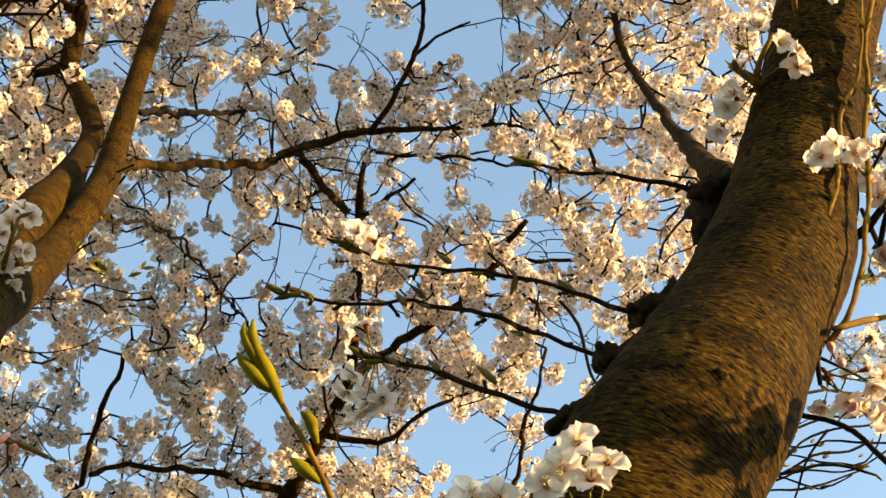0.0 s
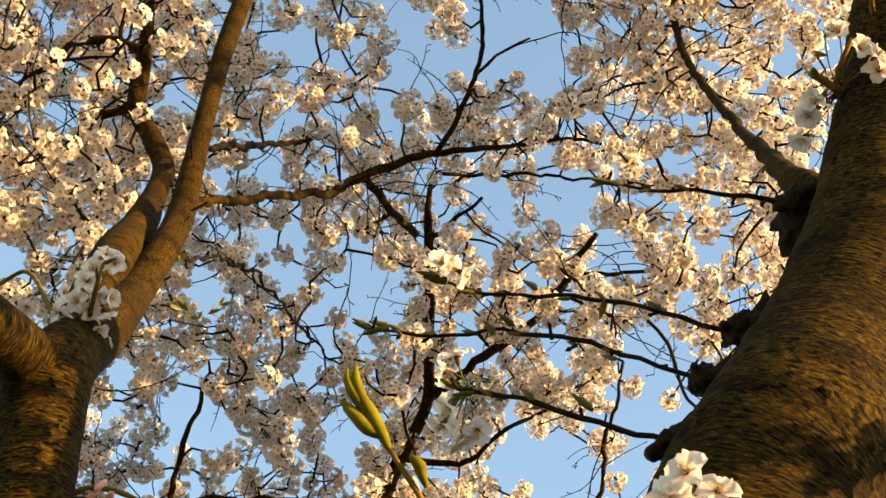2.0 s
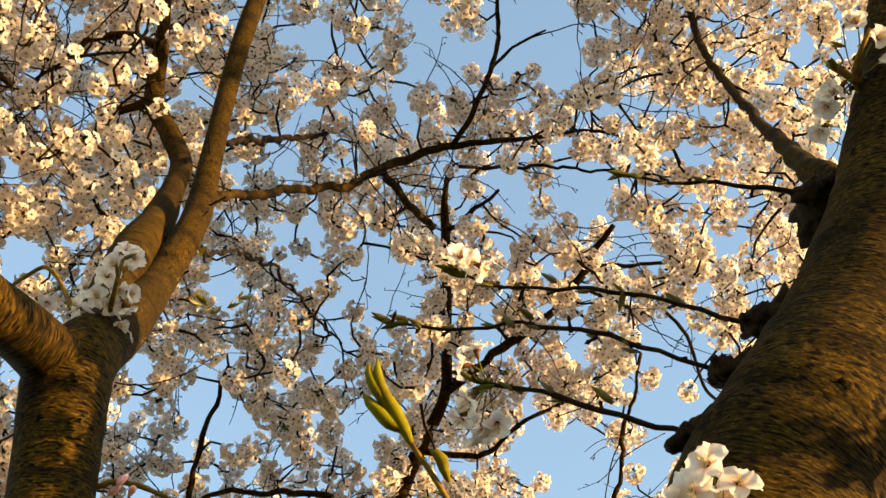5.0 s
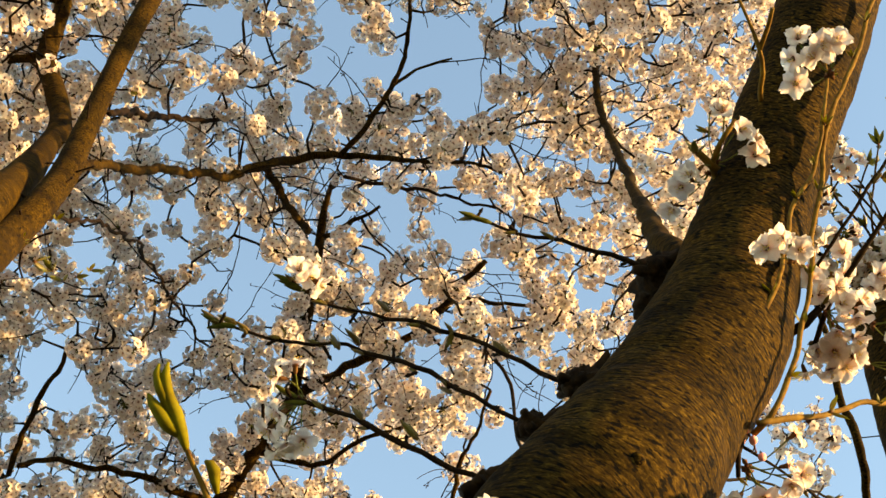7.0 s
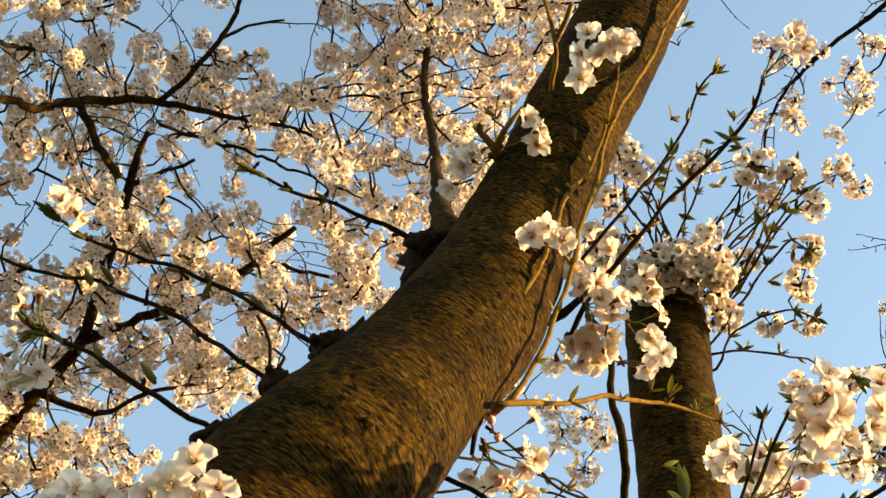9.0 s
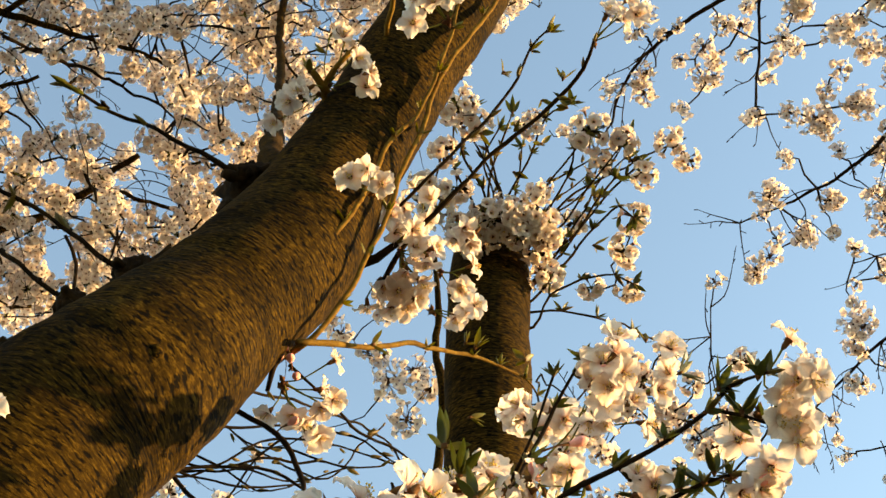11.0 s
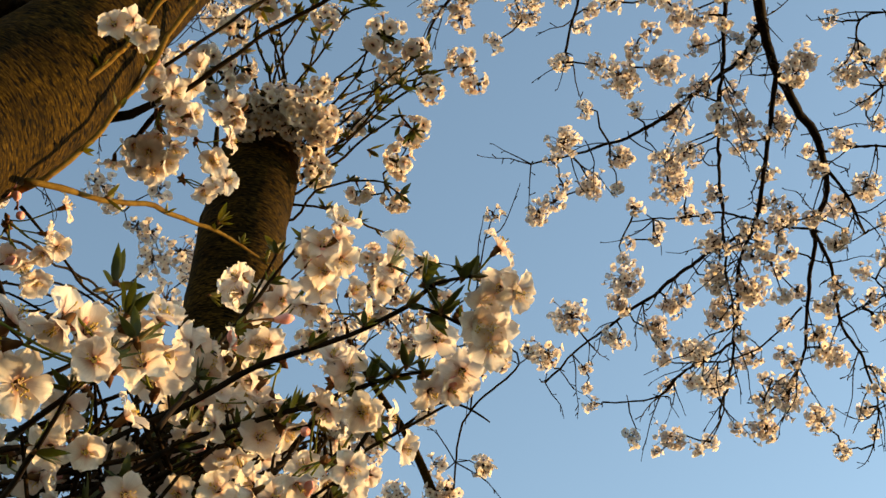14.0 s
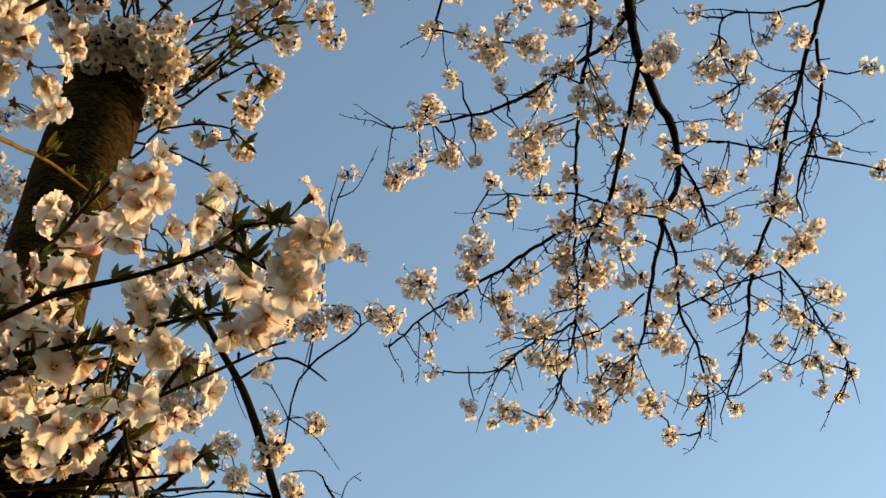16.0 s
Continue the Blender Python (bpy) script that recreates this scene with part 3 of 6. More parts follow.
line_sh4 = [(0.279, 0.914, 2.379, 0.0038), (0.259, 0.912, 2.386, 0.0030), (0.217, 0.912, 2.408, 0.0027), (0.176, 0.909, 2.429, 0.0027), (0.143, 0.909, 2.446, 0.0023), (0.100, 0.914, 2.470, 0.0024), (0.070, 0.914, 2.483, 0.0020)]
for rows in (line_sh1, line_sh2, line_sh3, line_sh4):
    stub = Vector(rows[0][:3])
    way = (Vector(rows[1][:3]) - stub).normalized()
    limb(near_tree, "knot", [(*(stub - way * 0.02), 0.035), (*(stub + way * 0.010), 0.030), (*(stub + way * 0.026), 0.022), (*(stub + way * 0.038), 0.014), (*(stub + way * 0.043), 0.006)], 30, 0.0025, KNOTTY, rough=0.6, seed=rnd.uniform(0, 50), grows=False, label="dark knobbly branch collar")
    for k in range(9):
        d = (way + Vector((rnd.uniform(-1, 1), rnd.uniform(-1, 1), rnd.uniform(-1, 1))) * 0.9).normalized()
        a = stub + way * rnd.uniform(0.016, 0.034)
        r = rnd.uniform(0.006, 0.010)
        limb(near_tree, "stub", [(*a, r * 1.4), (*(a + d * 0.010), r), (*(a + d * rnd.uniform(0.016, 0.026)), r * 0.6)], 9, 0.003, KNOTTY, rough=0.6, seed=rnd.uniform(0, 50), grows=False, label="broken dark twig stub")
    sh = limb(near_tree, "shoot", rows, 8, 0.015, KNOTTY, rough=0.18, grows=False, wiggle=0.009)
    buds_along(sh, rows[2:], rnd, 0.030)
    way = (Vector(rows[-1][:3]) - Vector(rows[-2][:3])).normalized()
    for k in range(3):
        d = way + Vector((rnd.uniform(-1, 1), rnd.uniform(-1, 1), rnd.uniform(-1, 1))) * 0.35
        part("bud", TIP_BUD, sh, at=Matrix.Translation(Vector(rows[-1][:3]) - way * 0.008 * k) @ turned(k, d).to_4x4() @ Matrix.Diagonal((0.75, 0.75, 0.75, 1)))
    spur_rows.append(rows[1:])
spurs(near_tree, spur_rows, rnd, 0.028, 0.012)
limb(near_tree, "knot", [(0.418, 0.882, 2.463, 0.0254), (0.440, 0.885, 2.447, 0.0264), (0.453, 0.886, 2.435, 0.0202), (0.464, 0.890, 2.429, 0.0061)], 20, 0.006, rough=0.22, seed=77.0, grows=False, label="swollen dark burl")
limb(near_tree, "knot", [(0.363, 0.880, 2.406, 0.0107), (0.354, 0.820, 2.342, 0.0081), (0.354, 0.813, 2.333, 0.0045), (0.353, 0.811, 2.331, 0.0013)], 14, 0.004, rough=0.25, seed=79.0, grows=False)
limb(near_tree, "twig", [(0.275, 0.911, 2.354, 0.0034), (0.296, 0.997, 2.508, 0.0022), (0.296, 1.051, 2.596, 0.0018), (0.291, 1.047, 2.670, 0.0021), (0.272, 1.029, 2.689, 0.0018)], 6, 0.012, TWIG, rough=0.15, grows=False)
bud_shoot = limb(near_tree, "shoot", [(0.081, 0.699, 2.064, 0.0020), (0.070, 0.681, 2.084, 0.0020), (0.063, 0.669, 2.097, 0.0020), (0.057, 0.659, 2.107, 0.0018), (0.051, 0.650, 2.116, 0.0017), (0.042, 0.638, 2.127, 0.0015), (0.037, 0.631, 2.133, 0.0017)], 9, 0.008, SHOOT, rough=0.15, grows=False, wiggle=0.001)
for rows in ([(0.037, 0.631, 2.133, 0.0017), (0.034, 0.625, 2.138, 0.0033), (0.029, 0.616, 2.146, 0.0040), (0.024, 0.608, 2.152, 0.0033), (0.021, 0.599, 2.160, 0.0028), (0.022, 0.593, 2.165, 0.0007)],
             [(0.033, 0.625, 2.138, 0.0023), (0.026, 0.621, 2.141, 0.0043), (0.020, 0.615, 2.145, 0.0040), (0.015, 0.611, 2.149, 0.0030), (0.012, 0.607, 2.152, 0.0007)],
             [(0.028, 0.618, 2.144, 0.0023), (0.022, 0.609, 2.151, 0.0033), (0.018, 0.603, 2.156, 0.0032), (0.016, 0.598, 2.160, 0.0023), (0.017, 0.594, 2.164, 0.0007)],
             [(0.057, 0.649, 2.117, 0.0013), (0.055, 0.644, 2.122, 0.0030), (0.054, 0.640, 2.126, 0.0037), (0.051, 0.637, 2.129, 0.0027), (0.048, 0.636, 2.130, 0.0007)],
             [(0.059, 0.665, 2.101, 0.0013), (0.054, 0.662, 2.104, 0.0033), (0.049, 0.659, 2.107, 0.0043), (0.045, 0.656, 2.109, 0.0033), (0.041, 0.654, 2.111, 0.0007)]):
    limb(bud_shoot, "leaf_bud", rows, 9, 0.004, BUDSCALE, rough=0.12, grows=False, label="opening green leaf bud")
line_v1 = [(0.494, 0.885, 2.548, 0.0021), (0.497, 0.857, 2.551, 0.0018), (0.513, 0.838, 2.593, 0.0018), (0.537, 0.833, 2.666, 0.0019), (0.559, 0.818, 2.732, 0.0017), (0.584, 0.807, 2.781, 0.0016), (0.598, 0.783, 2.827, 0.0015), (0.608, 0.764, 2.894, 0.0012), (0.615, 0.748, 2.958, 0.0008)]
line_v2 = [(0.485, 0.894, 2.460, 0.0022), (0.500, 0.879, 2.470, 0.0020), (0.523, 0.867, 2.514, 0.0018), (0.542, 0.853, 2.572, 0.0018), (0.559, 0.843, 2.640, 0.0018), (0.585, 0.817, 2.750, 0.0017), (0.606, 0.787, 2.834, 0.0018), (0.644, 0.756, 2.933, 0.0019), (0.688, 0.721, 3.040, 0.0017), (0.721, 0.704, 3.128, 0.0014)]
line_v3 = [(0.484, 0.873, 2.453, 0.0020), (0.560, 0.897, 2.502, 0.0018), (0.634, 0.929, 2.555, 0.0018), (0.700, 0.961, 2.595, 0.0014), (0.737, 0.974, 2.609, 0.0012), (0.775, 0.990, 2.617, 0.0009), (0.795, 1.002, 2.610, 0.0008)]
line_v4 = [(0.550, 0.814, 2.894, 0.0024), (0.534, 0.772, 2.875, 0.0019), (0.530, 0.740, 2.881, 0.0019), (0.510, 0.708, 2.902, 0.0015), (0.491, 0.680, 2.920, 0.0012)]
line_v4b = [(0.526, 0.733, 2.886, 0.0022), (0.531, 0.712, 2.895, 0.0019), (0.531, 0.688, 2.896, 0.0015)]
line_v5 = [(0.516, 0.875, 2.805, 0.0031), (0.496, 0.853, 2.800, 0.0027), (0.486, 0.827, 2.807, 0.0023), (0.494, 0.803, 2.820, 0.0019), (0.503, 0.787, 2.827, 0.0015)]
line_v5b = [(0.490, 0.836, 2.800, 0.0037), (0.472, 0.825, 2.811, 0.0031), (0.458, 0.819, 2.818, 0.0024)]
for rows in (line_v1, line_v2, line_v3, line_v4, line_v4b, line_v5, line_v5b):
    sh = limb(near_tree, "shoot", [(x, y, z, r * 1.45) for x, y, z, r in rows], 8, 0.012, SHOOT, rough=0.12, grows=False, wiggle=0.006)
    if len(rows) > 6:
        tufts(sh, [tuple(q[:3]) for q in smooth_line(rows[1:], 0.06)[1:]], SMALL_LEAVES, rnd, (0.1, -0.8, 0.2), scale=0.75)
V6 = [(0.588, 0.950, 2.638, 0.0033), (0.599, 0.909, 2.667, 0.0029), (0.624, 0.873, 2.698, 0.0030), (0.652, 0.835, 2.727, 0.0026), (0.682, 0.785, 2.760, 0.0026), (0.711, 0.738, 2.775, 0.0023), (0.723, 0.698, 2.780, 0.0022), (0.724, 0.671, 2.793, 0.0019)]
V6b = [(0.576, 0.882, 2.683, 0.0022), (0.623, 0.824, 2.732, 0.0019), (0.655, 0.789, 2.779, 0.0019), (0.676, 0.753, 2.817, 0.0017), (0.682, 0.727, 2.841, 0.0015), (0.692, 0.705, 2.848, 0.0012)]
for rows in (V6, V6b):
    sh = limb(near_tree, "shoot", rows, 8, 0.012, KNOTTY, rough=0.12, grows=False, wiggle=0.004)
    buds_along(sh, rows[1:], rnd, 0.03)
line_v7 = [(0.548, 0.921, 2.633, 0.0058), (0.571, 0.904, 2.641, 0.0046), (0.587, 0.887, 2.650, 0.0040)]
line_v8 = [(0.479, 0.897, 2.469, 0.0036), (0.472, 0.906, 2.448, 0.0026), (0.471, 0.914, 2.426, 0.0020)]
line_v8b = [(0.433, 0.966, 2.453, 0.0032), (0.490, 0.959, 2.418, 0.0026), (0.517, 0.954, 2.372, 0.0025), (0.512, 0.928, 2.325, 0.0020)]
line_u1 = [(0.348, 1.084, 2.485, 0.0031), (0.418, 1.088, 2.471, 0.0021), (0.483, 1.089, 2.488, 0.0017), (0.529, 1.088, 2.493, 0.0017), (0.568, 1.091, 2.478, 0.0014)]
line_u2 = [(0.353, 1.010, 2.417, 0.0029), (0.412, 1.020, 2.398, 0.0022), (0.436, 1.013, 2.370, 0.0022), (0.459, 1.014, 2.348, 0.0019), (0.480, 1.008, 2.318, 0.0015)]
line_u3 = [(0.396, 1.170, 2.534, 0.0022), (0.469, 1.179, 2.542, 0.0015), (0.541, 1.160, 2.592, 0.0015), (0.624, 1.160, 2.612, 0.0012), (0.695, 1.164, 2.612, 0.0012)]
line_u4 = [(0.436, 1.071, 2.517, 0.0021), (0.506, 1.080, 2.537, 0.0014), (0.600, 1.093, 2.571, 0.0013), (0.647, 1.092, 2.555, 0.0011), (0.676, 1.094, 2.542, 0.0009)]
line_u5 = [(0.388, 1.126, 2.509, 0.0021), (0.460, 1.132, 2.505, 0.0014), (0.509, 1.135, 2.506, 0.0014), (0.574, 1.139, 2.529, 0.0011)]
line_u6 = [(0.468, 1.025, 2.530, 0.0017), (0.568, 1.084, 2.590, 0.0015), (0.618, 1.116, 2.615, 0.0015), (0.680, 1.152, 2.630, 0.0012), (0.715, 1.173, 2.594, 0.0012)]
line_u7 = [(0.440, 1.217, 2.626, 0.0020), (0.493, 1.266, 2.711, 0.0012), (0.599, 1.351, 2.744, 0.0013), (0.664, 1.340, 2.736, 0.0013), (0.749, 1.346, 2.849, 0.0012)]
line_u8 = [(0.346, 1.141, 2.495, 0.0018), (0.425, 1.134, 2.509, 0.0015), (0.471, 1.134, 2.516, 0.0015), (0.520, 1.128, 2.526, 0.0013), (0.569, 1.137, 2.533, 0.0011), (0.622, 1.128, 2.557, 0.0010)]
line_u9 = [(0.388, 1.156, 2.550, 0.0019), (0.474, 1.155, 2.537, 0.0015), (0.544, 1.149, 2.558, 0.0015), (0.593, 1.148, 2.574, 0.0014), (0.629, 1.149, 2.576, 0.0012), (0.667, 1.143, 2.585, 0.0010)]
line_u10 = [(0.458, 1.150, 2.546, 0.0015), (0.499, 1.152, 2.535, 0.0013), (0.532, 1.157, 2.522, 0.0011), (0.561, 1.146, 2.526, 0.0009)]
line_u11 = [(0.512, 0.995, 2.550, 0.0018), (0.570, 1.022, 2.535, 0.0014), (0.616, 1.050, 2.537, 0.0015), (0.662, 1.065, 2.533, 0.0013), (0.689, 1.075, 2.526, 0.0011)]
line_u12 = [(0.546, 1.114, 2.565, 0.0015), (0.526, 1.134, 2.549, 0.0013), (0.507, 1.166, 2.518, 0.0011), (0.495, 1.180, 2.503, 0.0009)]
line_u13 = [(0.353, 1.119, 2.444, 0.0018), (0.434, 1.114, 2.438, 0.0014), (0.480, 1.117, 2.440, 0.0014), (0.529, 1.107, 2.455, 0.0013), (0.565, 1.111, 2.456, 0.0011)]
line_u14 = [(0.629, 1.149, 2.576, 0.0016), (0.588, 1.163, 2.590, 0.0014), (0.560, 1.174, 2.602, 0.0014), (0.534, 1.188, 2.608, 0.0012), (0.499, 1.195, 2.638, 0.0010)]
for rows in (line_v7, line_v8, line_v8b, line_u1, line_u2, line_u3, line_u4, line_u5, line_u6, line_u7, line_u8, line_u9, line_u10, line_u11, line_u12, line_u13, line_u14):
    sh = limb(near_tree, "shoot", rows, 7, 0.012, TWIG, rough=0.10, grows=False, wiggle=0.010)
    buds_along(sh, rows[1:], rnd, 0.035)
NEAR_A = [((0.566, 0.689, 2.765), [(0.553, 0.66, 2.766), (0.528, 0.659, 2.773), (0.531, 0.697, 2.753), (0.544, 0.672, 2.763), (0.563, 0.654, 2.766), (0.526, 0.676, 2.765)]), ((0.488, 0.833, 2.809), [(0.487, 0.778, 2.824), (0.506, 0.791, 2.812), (0.524, 0.81, 2.796), (0.478, 0.778, 2.826), (0.523, 0.797, 2.804)]), ((0.484, 0.841, 2.805), [(0.468, 0.834, 2.794), (0.452, 0.851, 2.786), (0.46, 0.841, 2.791), (0.446, 0.871, 2.775)]), ((0.729, 0.678, 2.806), [(0.727, 0.644, 2.806), (0.741, 0.622, 2.81), (0.754, 0.63, 2.8), (0.743, 0.64, 2.8)])]
NEAR_A += [((0.231, 0.798, 2.179), [(0.225, 0.752, 2.209), (0.212, 0.764, 2.196), (0.244, 0.761, 2.198), (0.202, 0.771, 2.189), (0.232, 0.769, 2.19)]), ((0.164, 0.82, 2.183), [(0.15, 0.788, 2.197), (0.17, 0.79, 2.196), (0.141, 0.794, 2.19)]), ((0.08, 0.924, 2.495), [(0.071, 0.893, 2.503), (0.058, 0.902, 2.494), (0.061, 0.926, 2.472), (0.084, 0.942, 2.457), (0.071, 0.944, 2.455), (0.053, 0.936, 2.461), (0.063, 0.95, 2.449)]), ((0.054, 0.907, 2.64), [(0.069, 0.893, 2.633), (0.08, 0.897, 2.63), (0.061, 0.889, 2.636)]), ((0.539, 0.826, 2.639), [(0.51, 0.815, 2.637), (0.523, 0.804, 2.641), (0.54, 0.809, 2.632)])]
NEAR_A += [((0.621, 0.909, 2.731), [(0.604, 0.877, 2.74), (0.624, 0.88, 2.731), (0.601, 0.899, 2.726), (0.626, 0.898, 2.718), (0.601, 0.911, 2.717)]), ((0.598, 0.906, 2.663), [(0.606, 0.888, 2.654), (0.622, 0.894, 2.643), (0.621, 0.911, 2.631), (0.606, 0.91, 2.638), (0.625, 0.882, 2.652), (0.621, 0.925, 2.619), (0.604, 0.926, 2.625)]), ((0.592, 0.939, 2.653), [(0.59, 0.936, 2.636), (0.604, 0.947, 2.621), (0.58, 0.955, 2.623), (0.618, 0.942, 2.62)]), ((0.645, 0.911, 2.655), [(0.665, 0.906, 2.629), (0.67, 0.884, 2.645), (0.662, 0.903, 2.634)])]
NEAR_A += [((0.662, 0.973, 2.665), [(0.681, 0.96, 2.647), (0.698, 0.942, 2.655), (0.691, 0.951, 2.65)]), ((0.69, 0.946, 2.807), [(0.694, 0.945, 2.787), (0.707, 0.943, 2.783), (0.703, 0.955, 2.776), (0.688, 0.958, 2.78)]), ((0.605, 0.92, 2.664), [(0.621, 0.894, 2.66), (0.612, 0.906, 2.654), (0.608, 0.928, 2.637), (0.626, 0.919, 2.639), (0.59, 0.943, 2.63), (0.623, 0.932, 2.629)]), ((0.57, 0.877, 2.681), [(0.574, 0.87, 2.666), (0.582, 0.879, 2.657), (0.598, 0.871, 2.658)]), ((0.478, 0.949, 2.482), [(0.532, 0.911, 2.483), (0.527, 0.933, 2.464), (0.54, 0.936, 2.457), (0.528, 0.964, 2.432), (0.531, 0.944, 2.452)])]
NEAR_A += [((0.495, 0.954, 2.473), [(0.507, 0.957, 2.445), (0.486, 0.961, 2.446), (0.52, 0.956, 2.443), (0.535, 0.961, 2.433)]), ((0.455, 0.916, 2.463), [(0.447, 0.898, 2.46), (0.445, 0.912, 2.448)]), ((-0.346, 1.019, 2.806), [(-0.32, 0.982, 2.824), (-0.334, 0.992, 2.812), (-0.344, 1.0, 2.803), (-0.333, 1.013, 2.796), (-0.322, 1.02, 2.794), (-0.344, 1.025, 2.783), (-0.329, 1.031, 2.783), (-0.313, 0.991, 2.82), (-0.356, 1.015, 2.787), (-0.336, 1.042, 2.772)])]
NEAR_A += [((-0.364, 1.059, 2.795), [(-0.348, 1.06, 2.78), (-0.352, 1.072, 2.769), (-0.382, 1.031, 2.79), (-0.374, 1.039, 2.788), (-0.363, 1.062, 2.773), (-0.342, 1.07, 2.774), (-0.348, 1.082, 2.762)]), ((-0.515, 1.227, 3.084), [(-0.526, 1.229, 3.057), (-0.478, 1.226, 3.079), (-0.54, 1.222, 3.057)])]
umbels(near_tree, NEAR_A[:20], rnd, EYE_AT)
tufts(near_tree, [(0.566, 0.663, 2.761), (0.474, 0.798, 2.815), (0.464, 0.819, 2.804), (0.672, 0.703, 2.939), (0.693, 0.706, 2.848), (0.683, 0.729, 2.839), (0.711, 0.720, 2.785), (0.724, 0.742, 2.768), (0.661, 0.756, 2.821), (0.711, 0.782, 2.749), (0.680, 0.779, 2.764), (0.452, 0.862, 2.459), (0.697, 0.947, 2.595), (0.653, 0.806, 2.770), (0.559, 0.883, 2.487)], SMALL_LEAVES, rnd)
tufts(near_tree, [(0.007, 0.925, 2.591), (-0.009, 0.926, 2.588), (0.018, 0.925, 2.578), (0.232, 0.860, 2.712), (0.240, 0.862, 2.709), (0.092, 0.912, 2.618), (0.108, 0.926, 2.567), (0.127, 0.921, 2.571), (0.153, 0.914, 2.615), (0.216, 0.916, 2.595), (0.109, 0.917, 2.467), (0.136, 0.904, 2.451), (0.186, 0.905, 2.432), (0.072, 0.918, 2.480), (0.272, 0.921, 2.569), (0.217, 0.927, 2.519)], BUDS, rnd, (-0.8, 0.1, 0.3), "bud", 1.3)

for p in [(0.477, 0.888, 2.463), (0.485, 0.896, 2.454), (0.477, 0.902, 2.464), (0.496, 0.911, 2.451), (0.447, 0.897, 2.461), (0.505, 0.946, 2.428), (0.568, 0.863, 2.673), (0.648, 0.698, 2.237), (0.688, 0.675, 2.294)]:
    m = turned(rnd.uniform(0, 6.28), (rnd.uniform(-0.5, 0.5), rnd.uniform(-0.8, 0.2), rnd.uniform(-1, 0.3))).to_4x4()
    part("flower_bud", PINK_BUD, near_tree, "closed pink flower bud", Matrix.Translation(p) @ m)

# low sprays of blossom from the trunk, close to the eye
line_q_n1 = [(0.543, 0.782, 2.121, 0.0027), (0.589, 0.731, 2.149, 0.0021), (0.603, 0.716, 2.160, 0.0021), (0.627, 0.690, 2.177, 0.0021), (0.651, 0.659, 2.182, 0.0021), (0.673, 0.626, 2.187, 0.0018), (0.689, 0.597, 2.191, 0.0018), (0.694, 0.573, 2.194, 0.0015), (0.709, 0.550, 2.191, 0.0010)]
line_q_n1b = [(0.688, 0.596, 2.192, 0.0013), (0.706, 0.582, 2.180, 0.0013), (0.722, 0.578, 2.174, 0.0010)]
line_q_n2 = [(0.560, 0.811, 2.110, 0.0028), (0.609, 0.765, 2.148, 0.0022), (0.643, 0.740, 2.162, 0.0019), (0.670, 0.707, 2.169, 0.0019), (0.691, 0.677, 2.173, 0.0016), (0.712, 0.647, 2.176, 0.0016), (0.727, 0.635, 2.178, 0.0011)]
line_q_n3 = [(0.467, 0.694, 1.977, 0.0022), (0.460, 0.582, 1.961, 0.0014), (0.461, 0.553, 1.980, 0.0011), (0.470, 0.539, 1.992, 0.0011), (0.483, 0.534, 2.009, 0.0010)]
line_q_n4 = [(0.575, 0.876, 2.121, 0.0023), (0.625, 0.811, 2.165, 0.0017), (0.649, 0.770, 2.169, 0.0017), (0.667, 0.737, 2.165, 0.0014), (0.688, 0.710, 2.166, 0.0011)]
line_q_n5 = [(0.624, 0.946, 2.179, 0.0025), (0.639, 0.851, 2.258, 0.0016), (0.647, 0.806, 2.287, 0.0016), (0.656, 0.773, 2.316, 0.0012), (0.660, 0.738, 2.346, 0.0012)]
line_q_n6 = [(0.720, 0.732, 2.169, 0.0014), (0.712, 0.749, 2.156, 0.0017), (0.681, 0.782, 2.135, 0.0020), (0.637, 0.821, 2.112, 0.0023)]
line_q_n7 = [(0.551, 0.658, 2.067, 0.0019), (0.599, 0.723, 2.176, 0.0016), (0.626, 0.735, 2.242, 0.0017), (0.642, 0.713, 2.284, 0.0015), (0.649, 0.674, 2.301, 0.0012)]
line_q_n8 = [(0.457, 0.620, 1.993, 0.0019), (0.466, 0.555, 1.987, 0.0014), (0.467, 0.530, 1.984, 0.0009)]
for rows in (line_q_n1, line_q_n1b, line_q_n2, line_q_n3, line_q_n4, line_q_n5, line_q_n6, line_q_n7, line_q_n8):
    sh = limb(near_tree, "shoot", rows, 9, 0.012, TWIG, rough=0.07, grows=False, wiggle=0.004)
    buds_along(sh, rows[1:], rnd, 0.05)
    tufts(sh, [tuple(q[:3]) for q in smooth_line(rows[1:], 0.07)], LEAVES, rnd, scale=0.75)
